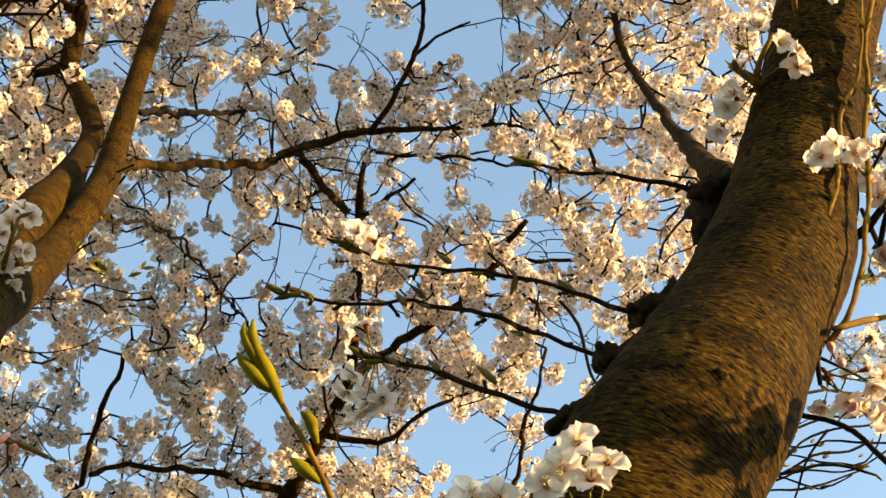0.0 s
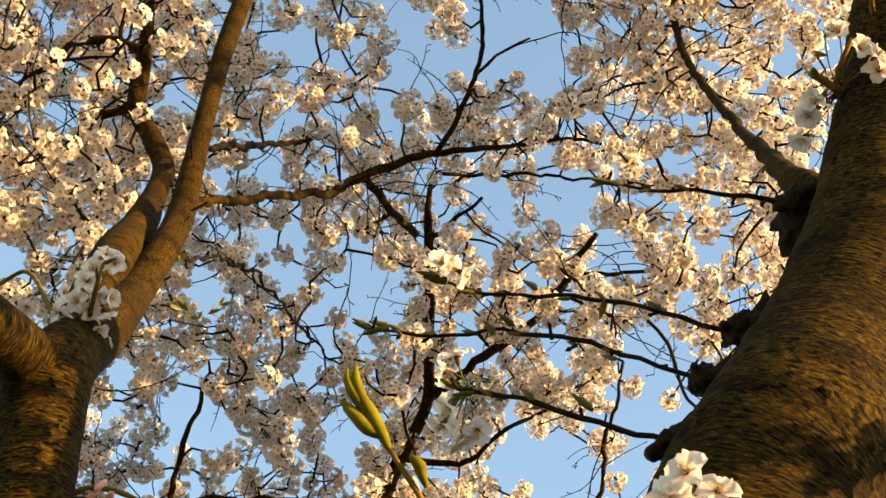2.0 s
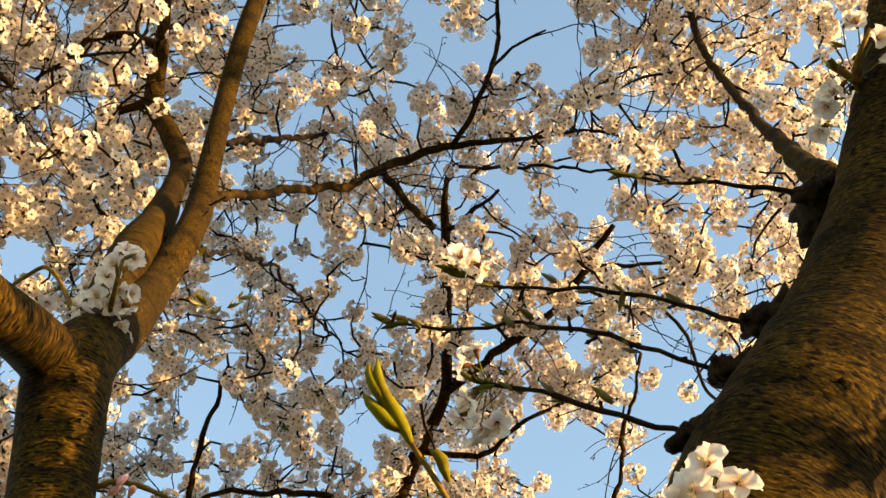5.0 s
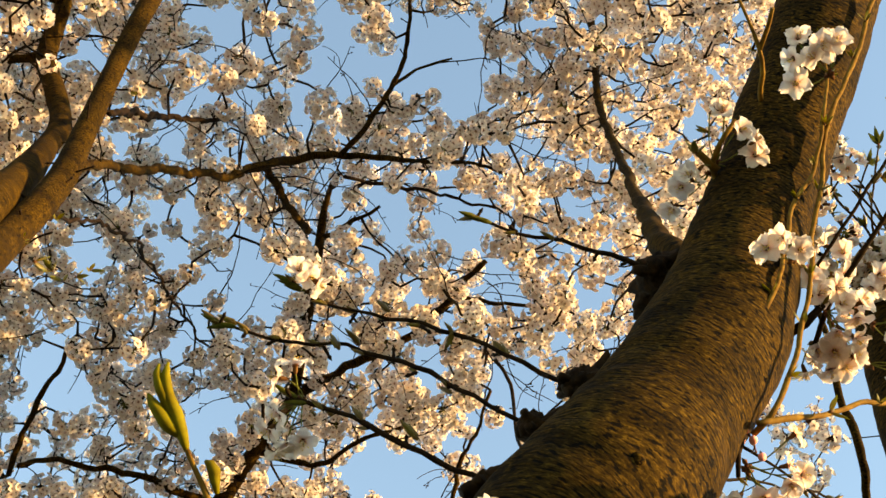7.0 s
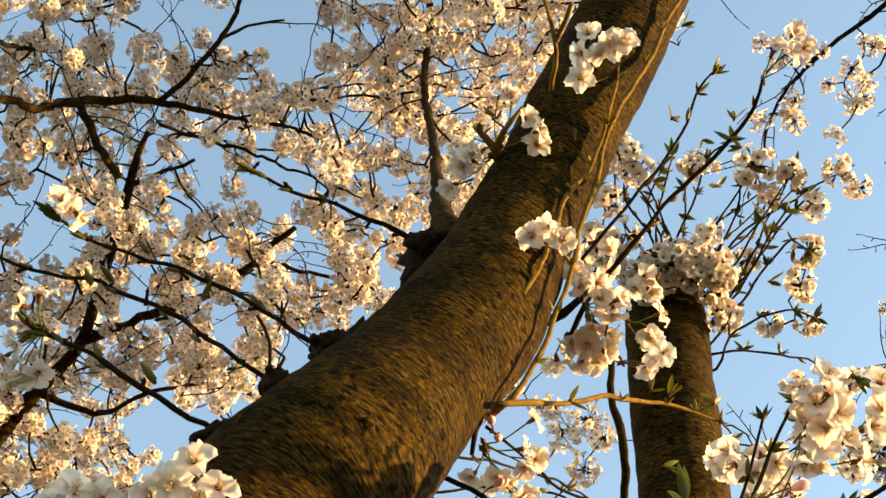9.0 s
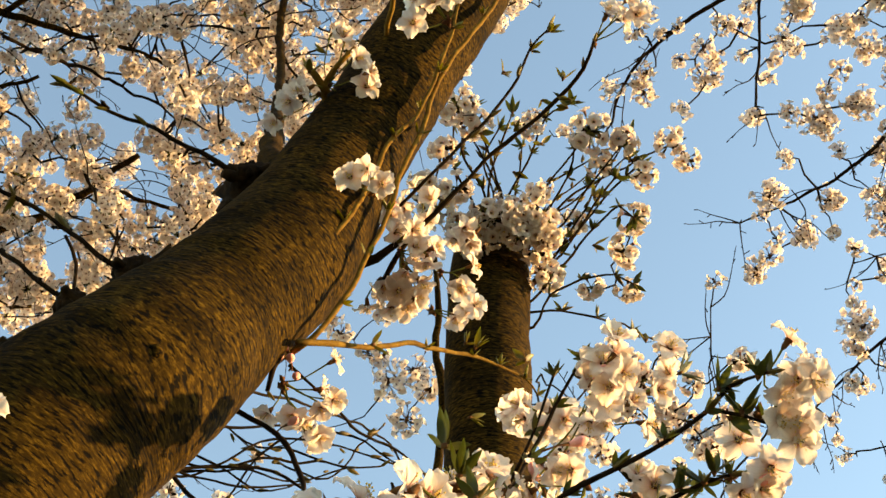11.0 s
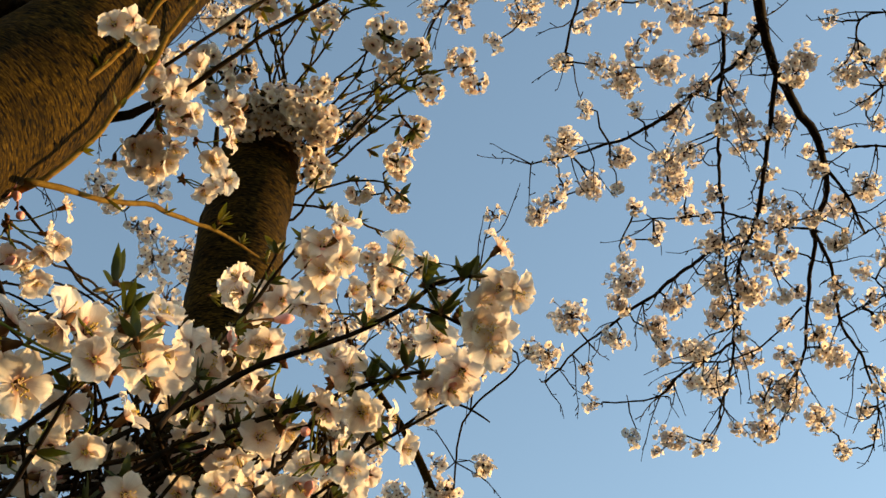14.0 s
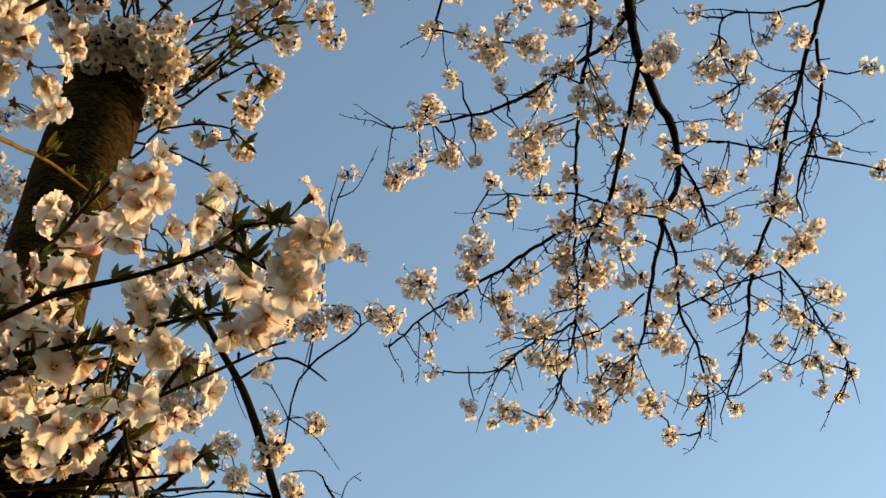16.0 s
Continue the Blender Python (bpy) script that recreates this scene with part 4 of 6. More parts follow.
STOOL = [(0.524, 0.945, 2.132), (0.564, 0.872, 2.216), (0.559, 0.952, 2.144), (0.593, 0.871, 2.206), (0.589, 0.968, 2.163), (0.660, 0.868, 2.244), (0.624, 0.953, 2.167), (0.631, 0.877, 2.231), (0.486, 0.852, 2.101), (0.525, 0.811, 2.143), (0.631, 0.907, 2.139), (0.678, 0.811, 2.203), (0.501, 0.999, 2.239), (0.586, 0.951, 2.354), (0.567, 0.843, 2.081), (0.582, 0.784, 2.120), (0.685, 0.975, 2.196), (0.675, 0.883, 2.315), (0.720, 1.007, 2.220), (0.753, 0.882, 2.306)] + [(0.705, 0.984, 2.166), (0.721, 0.825, 2.258), (0.737, 0.968, 2.169), (0.772, 0.817, 2.236), (0.779, 0.994, 2.198), (0.811, 0.824, 2.300), (0.779, 0.949, 2.169), (0.760, 0.809, 2.187), (0.869, 0.995, 2.225), (0.877, 0.884, 2.270), (0.656, 0.864, 2.091), (0.689, 0.792, 2.151), (0.635, 0.874, 2.088), (0.664, 0.804, 2.184), (0.770, 1.044, 2.226), (0.799, 0.855, 2.354), (0.591, 0.915, 2.142), (0.644, 0.832, 2.225)]
stool_groups = []
for k, (foot, tip) in enumerate(zip(STOOL[::2], STOOL[1::2])):
    a, b = Vector(foot), Vector(tip)
    c = (a + b) / 2 + Vector((rnd.uniform(-0.03, 0.03), rnd.uniform(-0.03, 0.03), rnd.uniform(-0.02, 0.02)))
    rows = [(*a, 0.0042), (*c, 0.0030), (*b, 0.0018)]
    sh = limb(near_tree, "shoot", rows, 7, 0.015, TWIG, rough=0.10, grows=False, wiggle=0.006)
    buds_along(sh, rows[1:], rnd, 0.04)
    tufts(sh, [tuple(b), tuple(c), tuple(c * 0.6 + a * 0.4)], LEAVES, rnd, scale=1.0)
    for at in (b, c * 0.5 + b * 0.5):
        stool_groups.append((tuple(at), [tuple(at + Vector((rnd.uniform(-1, 1), rnd.uniform(-1, 1), rnd.uniform(-1, 0.7))).normalized() * rnd.uniform(0.020, 0.034)) for _ in range(rnd.choice((1, 2, 3)))]))
tangle = Shape()
for k in range(120):
    a = Vector(rnd.choice(STOOL[::2])) + Vector((rnd.uniform(-0.04, 0.04), rnd.uniform(-0.02, 0.05), rnd.uniform(-0.03, 0.03)))
    f = rnd.random()
    b = Vector(rnd.choice(STOOL[1::2])) * f + Vector(rnd.choice(STOOL[1::2])) * (1 - f) + Vector((rnd.uniform(-0.05, 0.05), rnd.uniform(-0.06, 0.06), rnd.uniform(-0.05, 0.05)))
    c = (a + b) / 2 + Vector((rnd.uniform(-0.03, 0.03), rnd.uniform(-0.03, 0.03), rnd.uniform(-0.03, 0.01)))
    line = smooth_line([(*a, 0.0026), (*c, 0.0021), (*b, 0.0012)], 0.015)
    tube(tangle, line, 5, 0, rough=0.15, seed=k)
    for q in line[3::2]:
        d = Vector((rnd.uniform(-1, 1), rnd.uniform(-1, 1), rnd.uniform(-1, 1))).normalized()
        e = Vector(q[:3]) + d * rnd.uniform(0.005, 0.014)
        spike(tangle, q[:3], e, 0.0013, 0.0011, 4, 0)
        blob(tangle, e, 0.0019, 0, 1.9, d)
tagged(part("twig_tangle", tangle.mesh("twig_tangle", [KNOTTY]), near_tree, "thin reddish-brown twigs among the blossom"), kind="stuff")
NEAR_Q = [((0.719, 0.564, 2.209), [(0.72, 0.534, 2.21), (0.731, 0.551, 2.192), (0.741, 0.545, 2.19), (0.726, 0.562, 2.186), (0.731, 0.542, 2.198)]), ((0.722, 0.585, 2.19), [(0.739, 0.568, 2.172), (0.728, 0.573, 2.175), (0.741, 0.576, 2.164)]), ((0.734, 0.645, 2.187), [(0.747, 0.632, 2.169), (0.727, 0.617, 2.195), (0.736, 0.64, 2.169), (0.75, 0.62, 2.179)]), ((0.668, 0.687, 2.284), [(0.659, 0.663, 2.289), (0.674, 0.662, 2.283), (0.668, 0.673, 2.276), (0.665, 0.655, 2.293), (0.657, 0.676, 2.279)]), ((0.699, 0.821, 2.377), [(0.673, 0.811, 2.375), (0.691, 0.808, 2.371), (0.701, 0.799, 2.375), (0.687, 0.816, 2.365)])]
NEAR_Q += [((0.657, 0.711, 2.209), [(0.64, 0.698, 2.208), (0.616, 0.718, 2.197), (0.643, 0.719, 2.185), (0.656, 0.719, 2.179), (0.638, 0.718, 2.189), (0.607, 0.716, 2.204)]), ((0.687, 0.687, 2.188), [(0.685, 0.69, 2.163), (0.675, 0.669, 2.19), (0.687, 0.669, 2.184), (0.706, 0.679, 2.163), (0.696, 0.671, 2.177)]), ((0.649, 0.752, 2.169), [(0.647, 0.75, 2.148), (0.657, 0.737, 2.158), (0.627, 0.746, 2.162), (0.67, 0.726, 2.163), (0.626, 0.738, 2.172)]), ((0.679, 0.687, 2.114), [(0.664, 0.691, 2.093), (0.642, 0.707, 2.087), (0.69, 0.67, 2.102), (0.656, 0.703, 2.084), (0.68, 0.688, 2.087)])]
NEAR_Q += [((0.688, 0.773, 2.121), [(0.67, 0.777, 2.102), (0.698, 0.751, 2.118), (0.645, 0.768, 2.127), (0.674, 0.765, 2.115), (0.658, 0.777, 2.109)]), ((0.747, 0.739, 2.358), [(0.749, 0.697, 2.37), (0.754, 0.712, 2.356), (0.732, 0.74, 2.343), (0.749, 0.724, 2.348)]), ((0.702, 0.731, 2.141), [(0.684, 0.682, 2.181), (0.683, 0.695, 2.169), (0.709, 0.684, 2.163), (0.688, 0.723, 2.135), (0.71, 0.707, 2.138), (0.661, 0.746, 2.124), (0.674, 0.737, 2.128)])]
NEAR_Q += [((0.641, 0.814, 2.244), [(0.635, 0.801, 2.237), (0.644, 0.796, 2.238), (0.672, 0.781, 2.24), (0.684, 0.783, 2.231), (0.643, 0.821, 2.211), (0.624, 0.815, 2.226), (0.646, 0.81, 2.221)]), ((0.697, 0.739, 2.348), [(0.689, 0.724, 2.344), (0.698, 0.714, 2.348), (0.695, 0.75, 2.318), (0.707, 0.743, 2.319), (0.667, 0.788, 2.296), (0.682, 0.779, 2.297), (0.661, 0.756, 2.329)]), ((0.683, 0.787, 2.355), [(0.652, 0.783, 2.351), (0.674, 0.788, 2.337), (0.658, 0.789, 2.343), (0.688, 0.776, 2.341), (0.749, 0.75, 2.333), (0.746, 0.729, 2.353)])]
NEAR_Q += [((0.618, 0.823, 2.274), [(0.626, 0.797, 2.276), (0.622, 0.803, 2.271), (0.637, 0.81, 2.257), (0.644, 0.797, 2.268), (0.648, 0.788, 2.275)]), ((0.472, 0.535, 1.983), [(0.442, 0.521, 1.988), (0.422, 0.538, 1.977), (0.406, 0.536, 1.984), (0.461, 0.524, 1.977), (0.429, 0.525, 1.989)]), ((0.423, 0.611, 1.992), [(0.413, 0.586, 2.003), (0.404, 0.591, 1.999), (0.426, 0.584, 2.0)]), ((0.514, 0.58, 2.023), [(0.491, 0.559, 2.034), (0.483, 0.559, 2.038), (0.5, 0.565, 2.023)])]
NEAR_Q += [((0.614, 0.746, 2.198), [(0.593, 0.727, 2.206), (0.61, 0.733, 2.191), (0.594, 0.741, 2.191), (0.616, 0.715, 2.207), (0.629, 0.705, 2.21), (0.642, 0.695, 2.213)]), ((0.442, 0.556, 1.991), [(0.443, 0.528, 1.999), (0.423, 0.538, 1.993), (0.437, 0.553, 1.972), (0.455, 0.528, 1.994)]), ((0.505, 0.588, 2.041), [(0.51, 0.575, 2.03), (0.51, 0.566, 2.039), (0.496, 0.57, 2.04), (0.503, 0.558, 2.05)]), ((0.527, 0.735, 2.098), [(0.512, 0.714, 2.105), (0.517, 0.704, 2.114), (0.546, 0.704, 2.103), (0.532, 0.724, 2.084), (0.512, 0.731, 2.084), (0.55, 0.716, 2.087)])]
NEAR_Q += [((0.655, 0.683, 2.312), [(0.658, 0.672, 2.298), (0.67, 0.676, 2.289), (0.654, 0.682, 2.292), (0.668, 0.654, 2.308), (0.672, 0.688, 2.277), (0.686, 0.648, 2.303)]), ((0.681, 0.824, 2.387), [(0.66, 0.819, 2.38), (0.669, 0.812, 2.382), (0.689, 0.807, 2.377), (0.669, 0.822, 2.373)])]
near_q = [(node, places[:-1] if len(places) > 4 else places) for node, places in NEAR_Q]
umbels(near_tree, near_q + stool_groups, rnd, (0.31, 0.04, 1.54))
for node, places in rnd.sample(NEAR_Q + stool_groups, 26):
    m = turned(rnd.uniform(0, 6.28), (rnd.uniform(-0.7, 0.7), rnd.uniform(-1.0, 0.1), rnd.uniform(-0.8, 0.6))).to_4x4()
    part("flower_bud", PINK_BUD, near_tree, "closed pink flower bud", Matrix.Translation(Vector(places[0]) * 0.5 + Vector(places[-1]) * 0.5) @ m @ Matrix.Diagonal((0.9, 0.9, 0.9, 1)))
tufts(near_tree, [(0.688, 0.577, 2.194), (0.704, 0.555, 2.190), (0.712, 0.633, 2.174), (0.712, 0.647, 2.176), (0.697, 0.658, 2.174), (0.705, 0.581, 2.182), (0.660, 0.717, 2.162)], LEAVES, rnd)
tufts(near_tree, [(0.468, 0.536, 2.041), (0.479, 0.543, 2.030), (0.476, 0.564, 2.009), (0.479, 0.543, 1.999), (0.673, 0.725, 2.174), (0.674, 0.596, 2.221), (0.706, 0.665, 2.184), (0.701, 0.589, 2.182), (0.644, 0.735, 2.210), (0.669, 0.733, 2.168)], LEAVES, rnd)

# hanging branches from the top of the leaning tree
line_d0 = [(1.750, 0.839, 4.687, 0.0223), (1.969, 1.010, 4.528, 0.0152), (2.171, 1.162, 4.427, 0.0113), (2.297, 1.245, 4.406, 0.0105), (2.428, 1.300, 4.377, 0.0096), (2.497, 1.324, 4.359, 0.0092), (2.571, 1.368, 4.337, 0.0076), (2.645, 1.439, 4.312, 0.0066), (2.694, 1.534, 4.290, 0.0062), (2.751, 1.604, 4.264, 0.0051), (2.822, 1.705, 4.226, 0.0046), (2.910, 1.814, 4.175, 0.0035), (2.950, 1.923, 4.138, 0.0030)]
line_d0b = [(2.587, 1.376, 4.333, 0.0044), (2.679, 1.400, 4.304, 0.0039), (2.796, 1.451, 4.262, 0.0034)]
line_d1 = [(2.182, 1.178, 4.425, 0.0062), (2.210, 1.277, 4.423, 0.0057), (2.205, 1.342, 4.424, 0.0053), (2.212, 1.509, 4.469, 0.0049), (2.196, 1.624, 4.473, 0.0044), (2.137, 1.785, 4.512, 0.0033), (2.054, 1.942, 4.549, 0.0023)]
line_d2 = [(1.966, 1.063, 4.512, 0.0061), (2.096, 1.217, 4.440, 0.0051), (2.205, 1.342, 4.424, 0.0047), (2.308, 1.480, 4.399, 0.0043), (2.449, 1.629, 4.353, 0.0039), (2.569, 1.753, 4.304, 0.0034), (2.720, 1.894, 4.231, 0.0023)]
line_d3 = [(2.309, 1.256, 4.404, 0.0063), (2.420, 1.409, 4.376, 0.0059), (2.503, 1.521, 4.348, 0.0055), (2.568, 1.633, 4.319, 0.0050), (2.603, 1.730, 4.297, 0.0045), (2.669, 1.823, 4.261, 0.0040), (2.785, 1.977, 4.191, 0.0035), (2.984, 2.230, 4.260, 0.0031)]
line_d4 = [(2.569, 1.642, 4.318, 0.0045), (2.594, 1.893, 4.403, 0.0047), (2.577, 2.091, 4.398, 0.0042), (2.560, 2.248, 4.405, 0.0036), (2.550, 2.392, 4.405, 0.0031), (2.552, 2.534, 4.395, 0.0031)]
line_d5 = [(2.696, 1.537, 4.289, 0.0045), (2.822, 1.601, 4.239, 0.0046), (2.926, 1.689, 4.188, 0.0041), (3.063, 1.738, 4.124, 0.0035), (3.160, 1.806, 4.068, 0.0024), (3.212, 1.888, 4.006, 0.0024)]
line_d6 = [(2.754, 1.934, 4.211, 0.0035), (2.819, 2.173, 4.317, 0.0031), (2.816, 2.309, 4.300, 0.0025), (2.771, 2.401, 4.316, 0.0025), (2.715, 2.458, 4.336, 0.0025)]
hang = [line_d0, line_d0b, line_d1, line_d2, line_d3, line_d4, line_d5, line_d6]
line_d7 = [(2.365, 0.662, 4.377, 0.0071), (2.462, 0.798, 4.335, 0.0062), (2.524, 0.876, 4.331, 0.0057), (2.627, 1.011, 4.315, 0.0053), (2.734, 1.145, 4.289, 0.0054), (2.870, 1.300, 4.242, 0.0050), (2.935, 1.408, 4.213, 0.0045), (3.010, 1.506, 4.175, 0.0046), (3.092, 1.593, 4.131, 0.0035), (3.226, 1.818, 4.034, 0.0018)]
line_d7b = [(2.541, 0.881, 4.327, 0.0042), (2.687, 0.988, 4.296, 0.0043), (2.816, 1.149, 4.262, 0.0033), (2.871, 1.215, 4.243, 0.0022)]
line_d8 = [(3.000, 1.381, 4.189, 0.0034), (3.098, 1.391, 4.147, 0.0029), (3.209, 1.409, 4.095, 0.0029), (3.319, 1.426, 4.041, 0.0024)]
line_d8b = [(3.108, 1.390, 4.142, 0.0023), (3.186, 1.469, 4.101, 0.0018), (3.232, 1.563, 4.070, 0.0018)]
line_d9 = [(2.550, 1.353, 4.344, 0.0033), (2.635, 1.241, 4.321, 0.0027), (2.718, 1.179, 4.295, 0.0027), (2.749, 1.057, 4.281, 0.0022)]
line_d10 = [(2.466, 0.639, 4.307, 0.0051), (2.462, 0.811, 4.337, 0.0031), (2.423, 0.898, 4.357, 0.0026), (2.351, 1.015, 4.384, 0.0026), (2.436, 1.087, 4.370, 0.0021), (2.526, 1.109, 4.349, 0.0021)]
line_d11 = [(2.920, 1.683, 4.191, 0.0029), (2.954, 1.549, 4.194, 0.0023), (3.011, 1.394, 4.183, 0.0023)]
line_d12 = [(2.683, 1.539, 4.293, 0.0034), (2.614, 1.591, 4.310, 0.0028), (2.482, 1.657, 4.341, 0.0028), (2.454, 1.797, 4.435, 0.0023), (2.371, 1.896, 4.457, 0.0017)]
line_d13 = [(2.824, 1.729, 4.222, 0.0029), (2.821, 1.862, 4.201, 0.0023), (2.779, 1.983, 4.192, 0.0023), (2.793, 2.171, 4.324, 0.0018)]
line_d14 = [(1.850, 1.044, 4.746, 0.0090), (1.796, 1.281, 4.747, 0.0069), (1.764, 1.408, 4.770, 0.0062), (1.717, 1.521, 4.800, 0.0055), (1.669, 1.654, 4.818, 0.0048), (1.650, 1.800, 4.811, 0.0040), (1.655, 1.889, 4.759, 0.0032)]
line_d15 = [(1.777, 1.278, 4.757, 0.0046), (1.852, 1.426, 4.719, 0.0039), (1.892, 1.536, 4.648, 0.0031), (1.918, 1.608, 4.598, 0.0031)]
hang += [line_d7, line_d7b, line_d8, line_d8b, line_d9, line_d10, line_d11, line_d12, line_d13, line_d14, line_d15]
hang_nodes, hang_rows = [], []
hang = [[(x, y, z, r * (1.2 if k == 0 else 1.1)) for x, y, z, r in rows] for k, rows in enumerate(hang)]
hang[0] = [(1.50, 0.70, 4.70, 0.037)] + hang[0]
hang[8] = [(1.62, 0.72, 4.72, 0.022), (2.05, 0.62, 4.52, 0.013)] + hang[8]
for rows in hang:
    limb(near_tree, "hanging_branch", rows, 9, 0.02, TWIG, rough=0.08, grows=False, wiggle=0.008)
    hang_nodes.extend(smooth_line(rows, 0.05)[:, :3])
line_dc0 = [(1.90, 1.61, 4.54, 0.034), (1.96, 1.55, 4.51, 0.038), (2.03, 1.53, 4.49, 0.061), (2.10, 1.44, 4.47, 0.053), (2.10, 1.32, 4.44, 0.041), (2.13, 1.59, 4.48, 0.031), (2.04, 1.69, 4.52, 0.025), (2.07, 1.82, 4.53, 0.051), (2.09, 1.89, 4.54, 0.029), (2.21, 1.75, 4.49, 0.048), (2.21, 1.87, 4.50, 0.045), (2.17, 2.06, 4.53, 0.046), (2.18, 2.00, 4.52, 0.041), (2.25, 1.55, 4.47, 0.044), (2.19, 1.41, 4.43, 0.038), (2.27, 1.37, 4.41, 0.042), (2.22, 1.28, 4.42, 0.033), (2.32, 1.18, 4.40, 0.045)]
line_dc1 = [(2.30, 1.66, 4.46, 0.055), (2.37, 1.73, 4.45, 0.064), (2.35, 1.61, 4.46, 0.040), (2.34, 1.42, 4.39, 0.046), (2.42, 1.37, 4.38, 0.054), (2.39, 1.47, 4.38, 0.034), (2.35, 1.85, 4.46, 0.033), (2.47, 1.77, 4.43, 0.036), (2.43, 1.63, 4.36, 0.039), (2.56, 1.54, 4.33, 0.035), (2.46, 1.89, 4.43, 0.026), (2.42, 1.96, 4.45, 0.026), (2.48, 2.06, 4.43, 0.064), (2.52, 2.14, 4.42, 0.043), (2.00, 1.44, 4.48, 0.036), (2.35, 1.23, 4.39, 0.036), (1.99, 1.37, 4.47, 0.036), (1.73, 1.68, 4.58, 0.030)]
line_dc2 = [(2.46, 2.29, 4.44, 0.069), (2.61, 2.25, 4.39, 0.042), (2.65, 2.13, 4.37, 0.048), (2.70, 2.15, 4.35, 0.038), (2.64, 2.04, 4.38, 0.043), (2.64, 1.99, 4.38, 0.042), (2.60, 1.82, 4.28, 0.045), (2.69, 1.77, 4.26, 0.057), (2.68, 1.88, 4.25, 0.058), (2.79, 2.10, 4.33, 0.056), (2.91, 2.17, 4.29, 0.057), (2.82, 1.94, 4.19, 0.042), (2.88, 1.87, 4.18, 0.033), (2.82, 1.80, 4.21, 0.030), (2.97, 1.78, 4.16, 0.050), (2.96, 1.96, 4.12, 0.071), (2.97, 2.08, 4.09, 0.055), (2.92, 2.13, 4.10, 0.027), (3.03, 2.33, 4.23, 0.036), (2.92, 2.40, 4.25, 0.054)]
line_dc3 = [(2.92, 2.46, 4.23, 0.022), (2.70, 2.49, 4.34, 0.029), (3.08, 1.95, 4.08, 0.051), (3.14, 1.84, 4.07, 0.031), (3.16, 1.96, 4.01, 0.038), (3.20, 1.87, 4.03, 0.026), (3.09, 1.73, 4.11, 0.027), (2.51, 1.73, 4.32, 0.032), (2.61, 1.57, 4.31, 0.040), (2.69, 1.63, 4.28, 0.032), (2.62, 1.66, 4.30, 0.029), (2.56, 1.29, 4.34, 0.039), (2.53, 1.17, 4.35, 0.027), (2.59, 1.19, 4.33, 0.031), (2.72, 1.23, 4.30, 0.031), (2.43, 1.14, 4.37, 0.045), (2.47, 1.08, 4.36, 0.038), (2.61, 1.07, 4.32, 0.049)]
line_dc4 = [(2.51, 0.91, 4.34, 0.042), (2.62, 0.94, 4.31, 0.033), (2.30, 1.06, 4.40, 0.027), (2.70, 1.34, 4.30, 0.050), (2.70, 1.43, 4.30, 0.032), (2.81, 1.39, 4.26, 0.035), (2.88, 1.46, 4.23, 0.036), (2.87, 1.54, 4.23, 0.036), (2.94, 1.52, 4.20, 0.025), (2.95, 1.42, 4.21, 0.045), (2.85, 1.27, 4.25, 0.051), (2.98, 1.29, 4.20, 0.056), (3.00, 1.35, 4.19, 0.032), (3.12, 1.34, 4.14, 0.039), (3.12, 1.45, 4.13, 0.036), (3.00, 1.60, 4.17, 0.026), (3.11, 1.59, 4.12, 0.020), (3.24, 1.58, 4.06, 0.024)]
line_dc5 = [(3.30, 1.48, 4.04, 0.027), (3.35, 1.44, 4.02, 0.024), (3.39, 1.51, 4.00, 0.026), (2.05, 1.27, 4.45, 0.037), (1.92, 1.26, 4.46, 0.043), (2.12, 1.05, 4.43, 0.043), (2.17, 0.94, 4.43, 0.040), (1.96, 1.15, 4.48, 0.043), (2.29, 0.88, 4.38, 0.038), (2.32, 0.77, 4.38, 0.040), (2.45, 0.72, 4.33, 0.035), (1.82, 1.36, 4.50, 0.038), (1.72, 1.50, 4.55, 0.035), (2.68, 0.83, 4.28, 0.033), (2.93, 0.99, 4.21, 0.038), (1.71, 1.41, 4.58, 0.035), (3.27, 1.50, 4.06, 0.024)]
line_dc6 = [(1.59, 1.77, 4.73, 0.039), (1.67, 1.74, 4.71, 0.044), (1.60, 1.62, 4.80, 0.034), (1.73, 1.63, 4.75, 0.028), (1.80, 1.64, 4.71, 0.047), (1.77, 1.57, 4.75, 0.041), (1.78, 1.50, 4.78, 0.028), (1.84, 1.48, 4.76, 0.038), (1.94, 1.51, 4.69, 0.031), (1.97, 1.46, 4.70, 0.038), (1.87, 1.54, 4.72, 0.025), (1.94, 1.66, 4.62, 0.031), (2.05, 1.69, 4.54, 0.025), (1.94, 1.38, 4.75, 0.044), (2.05, 1.38, 4.70, 0.047), (2.13, 1.37, 4.66, 0.047), (2.11, 1.23, 4.72, 0.060), (1.94, 1.34, 4.77, 0.047), (1.84, 1.40, 4.80, 0.034), (2.22, 1.12, 4.69, 0.055), (1.61, 1.57, 4.83, 0.038), (1.54, 1.60, 4.84, 0.031), (2.18, 1.24, 4.67, 0.034)]
for rows in (line_dc0, line_dc1, line_dc2, line_dc3, line_dc4, line_dc5, line_dc6):
    scatter(near_tree, [(x, y, z, r * 0.94) for x, y, z, r in rows], rnd, ragged=True)
    scatter(near_tree, [(x + rnd.uniform(-0.03, 0.03), y + rnd.uniform(-0.03, 0.03), z + rnd.uniform(-0.03, 0.02), r * 0.7) for x, y, z, r in rows if r > 0.042], rnd, ragged=True)
    hang_rows.extend(rows)
join_twigs(near_tree, hang_rows, hang_nodes, rnd, thick=0.0019)
low = [q for q in hang_nodes if q[1] > 0.95]
extra = []
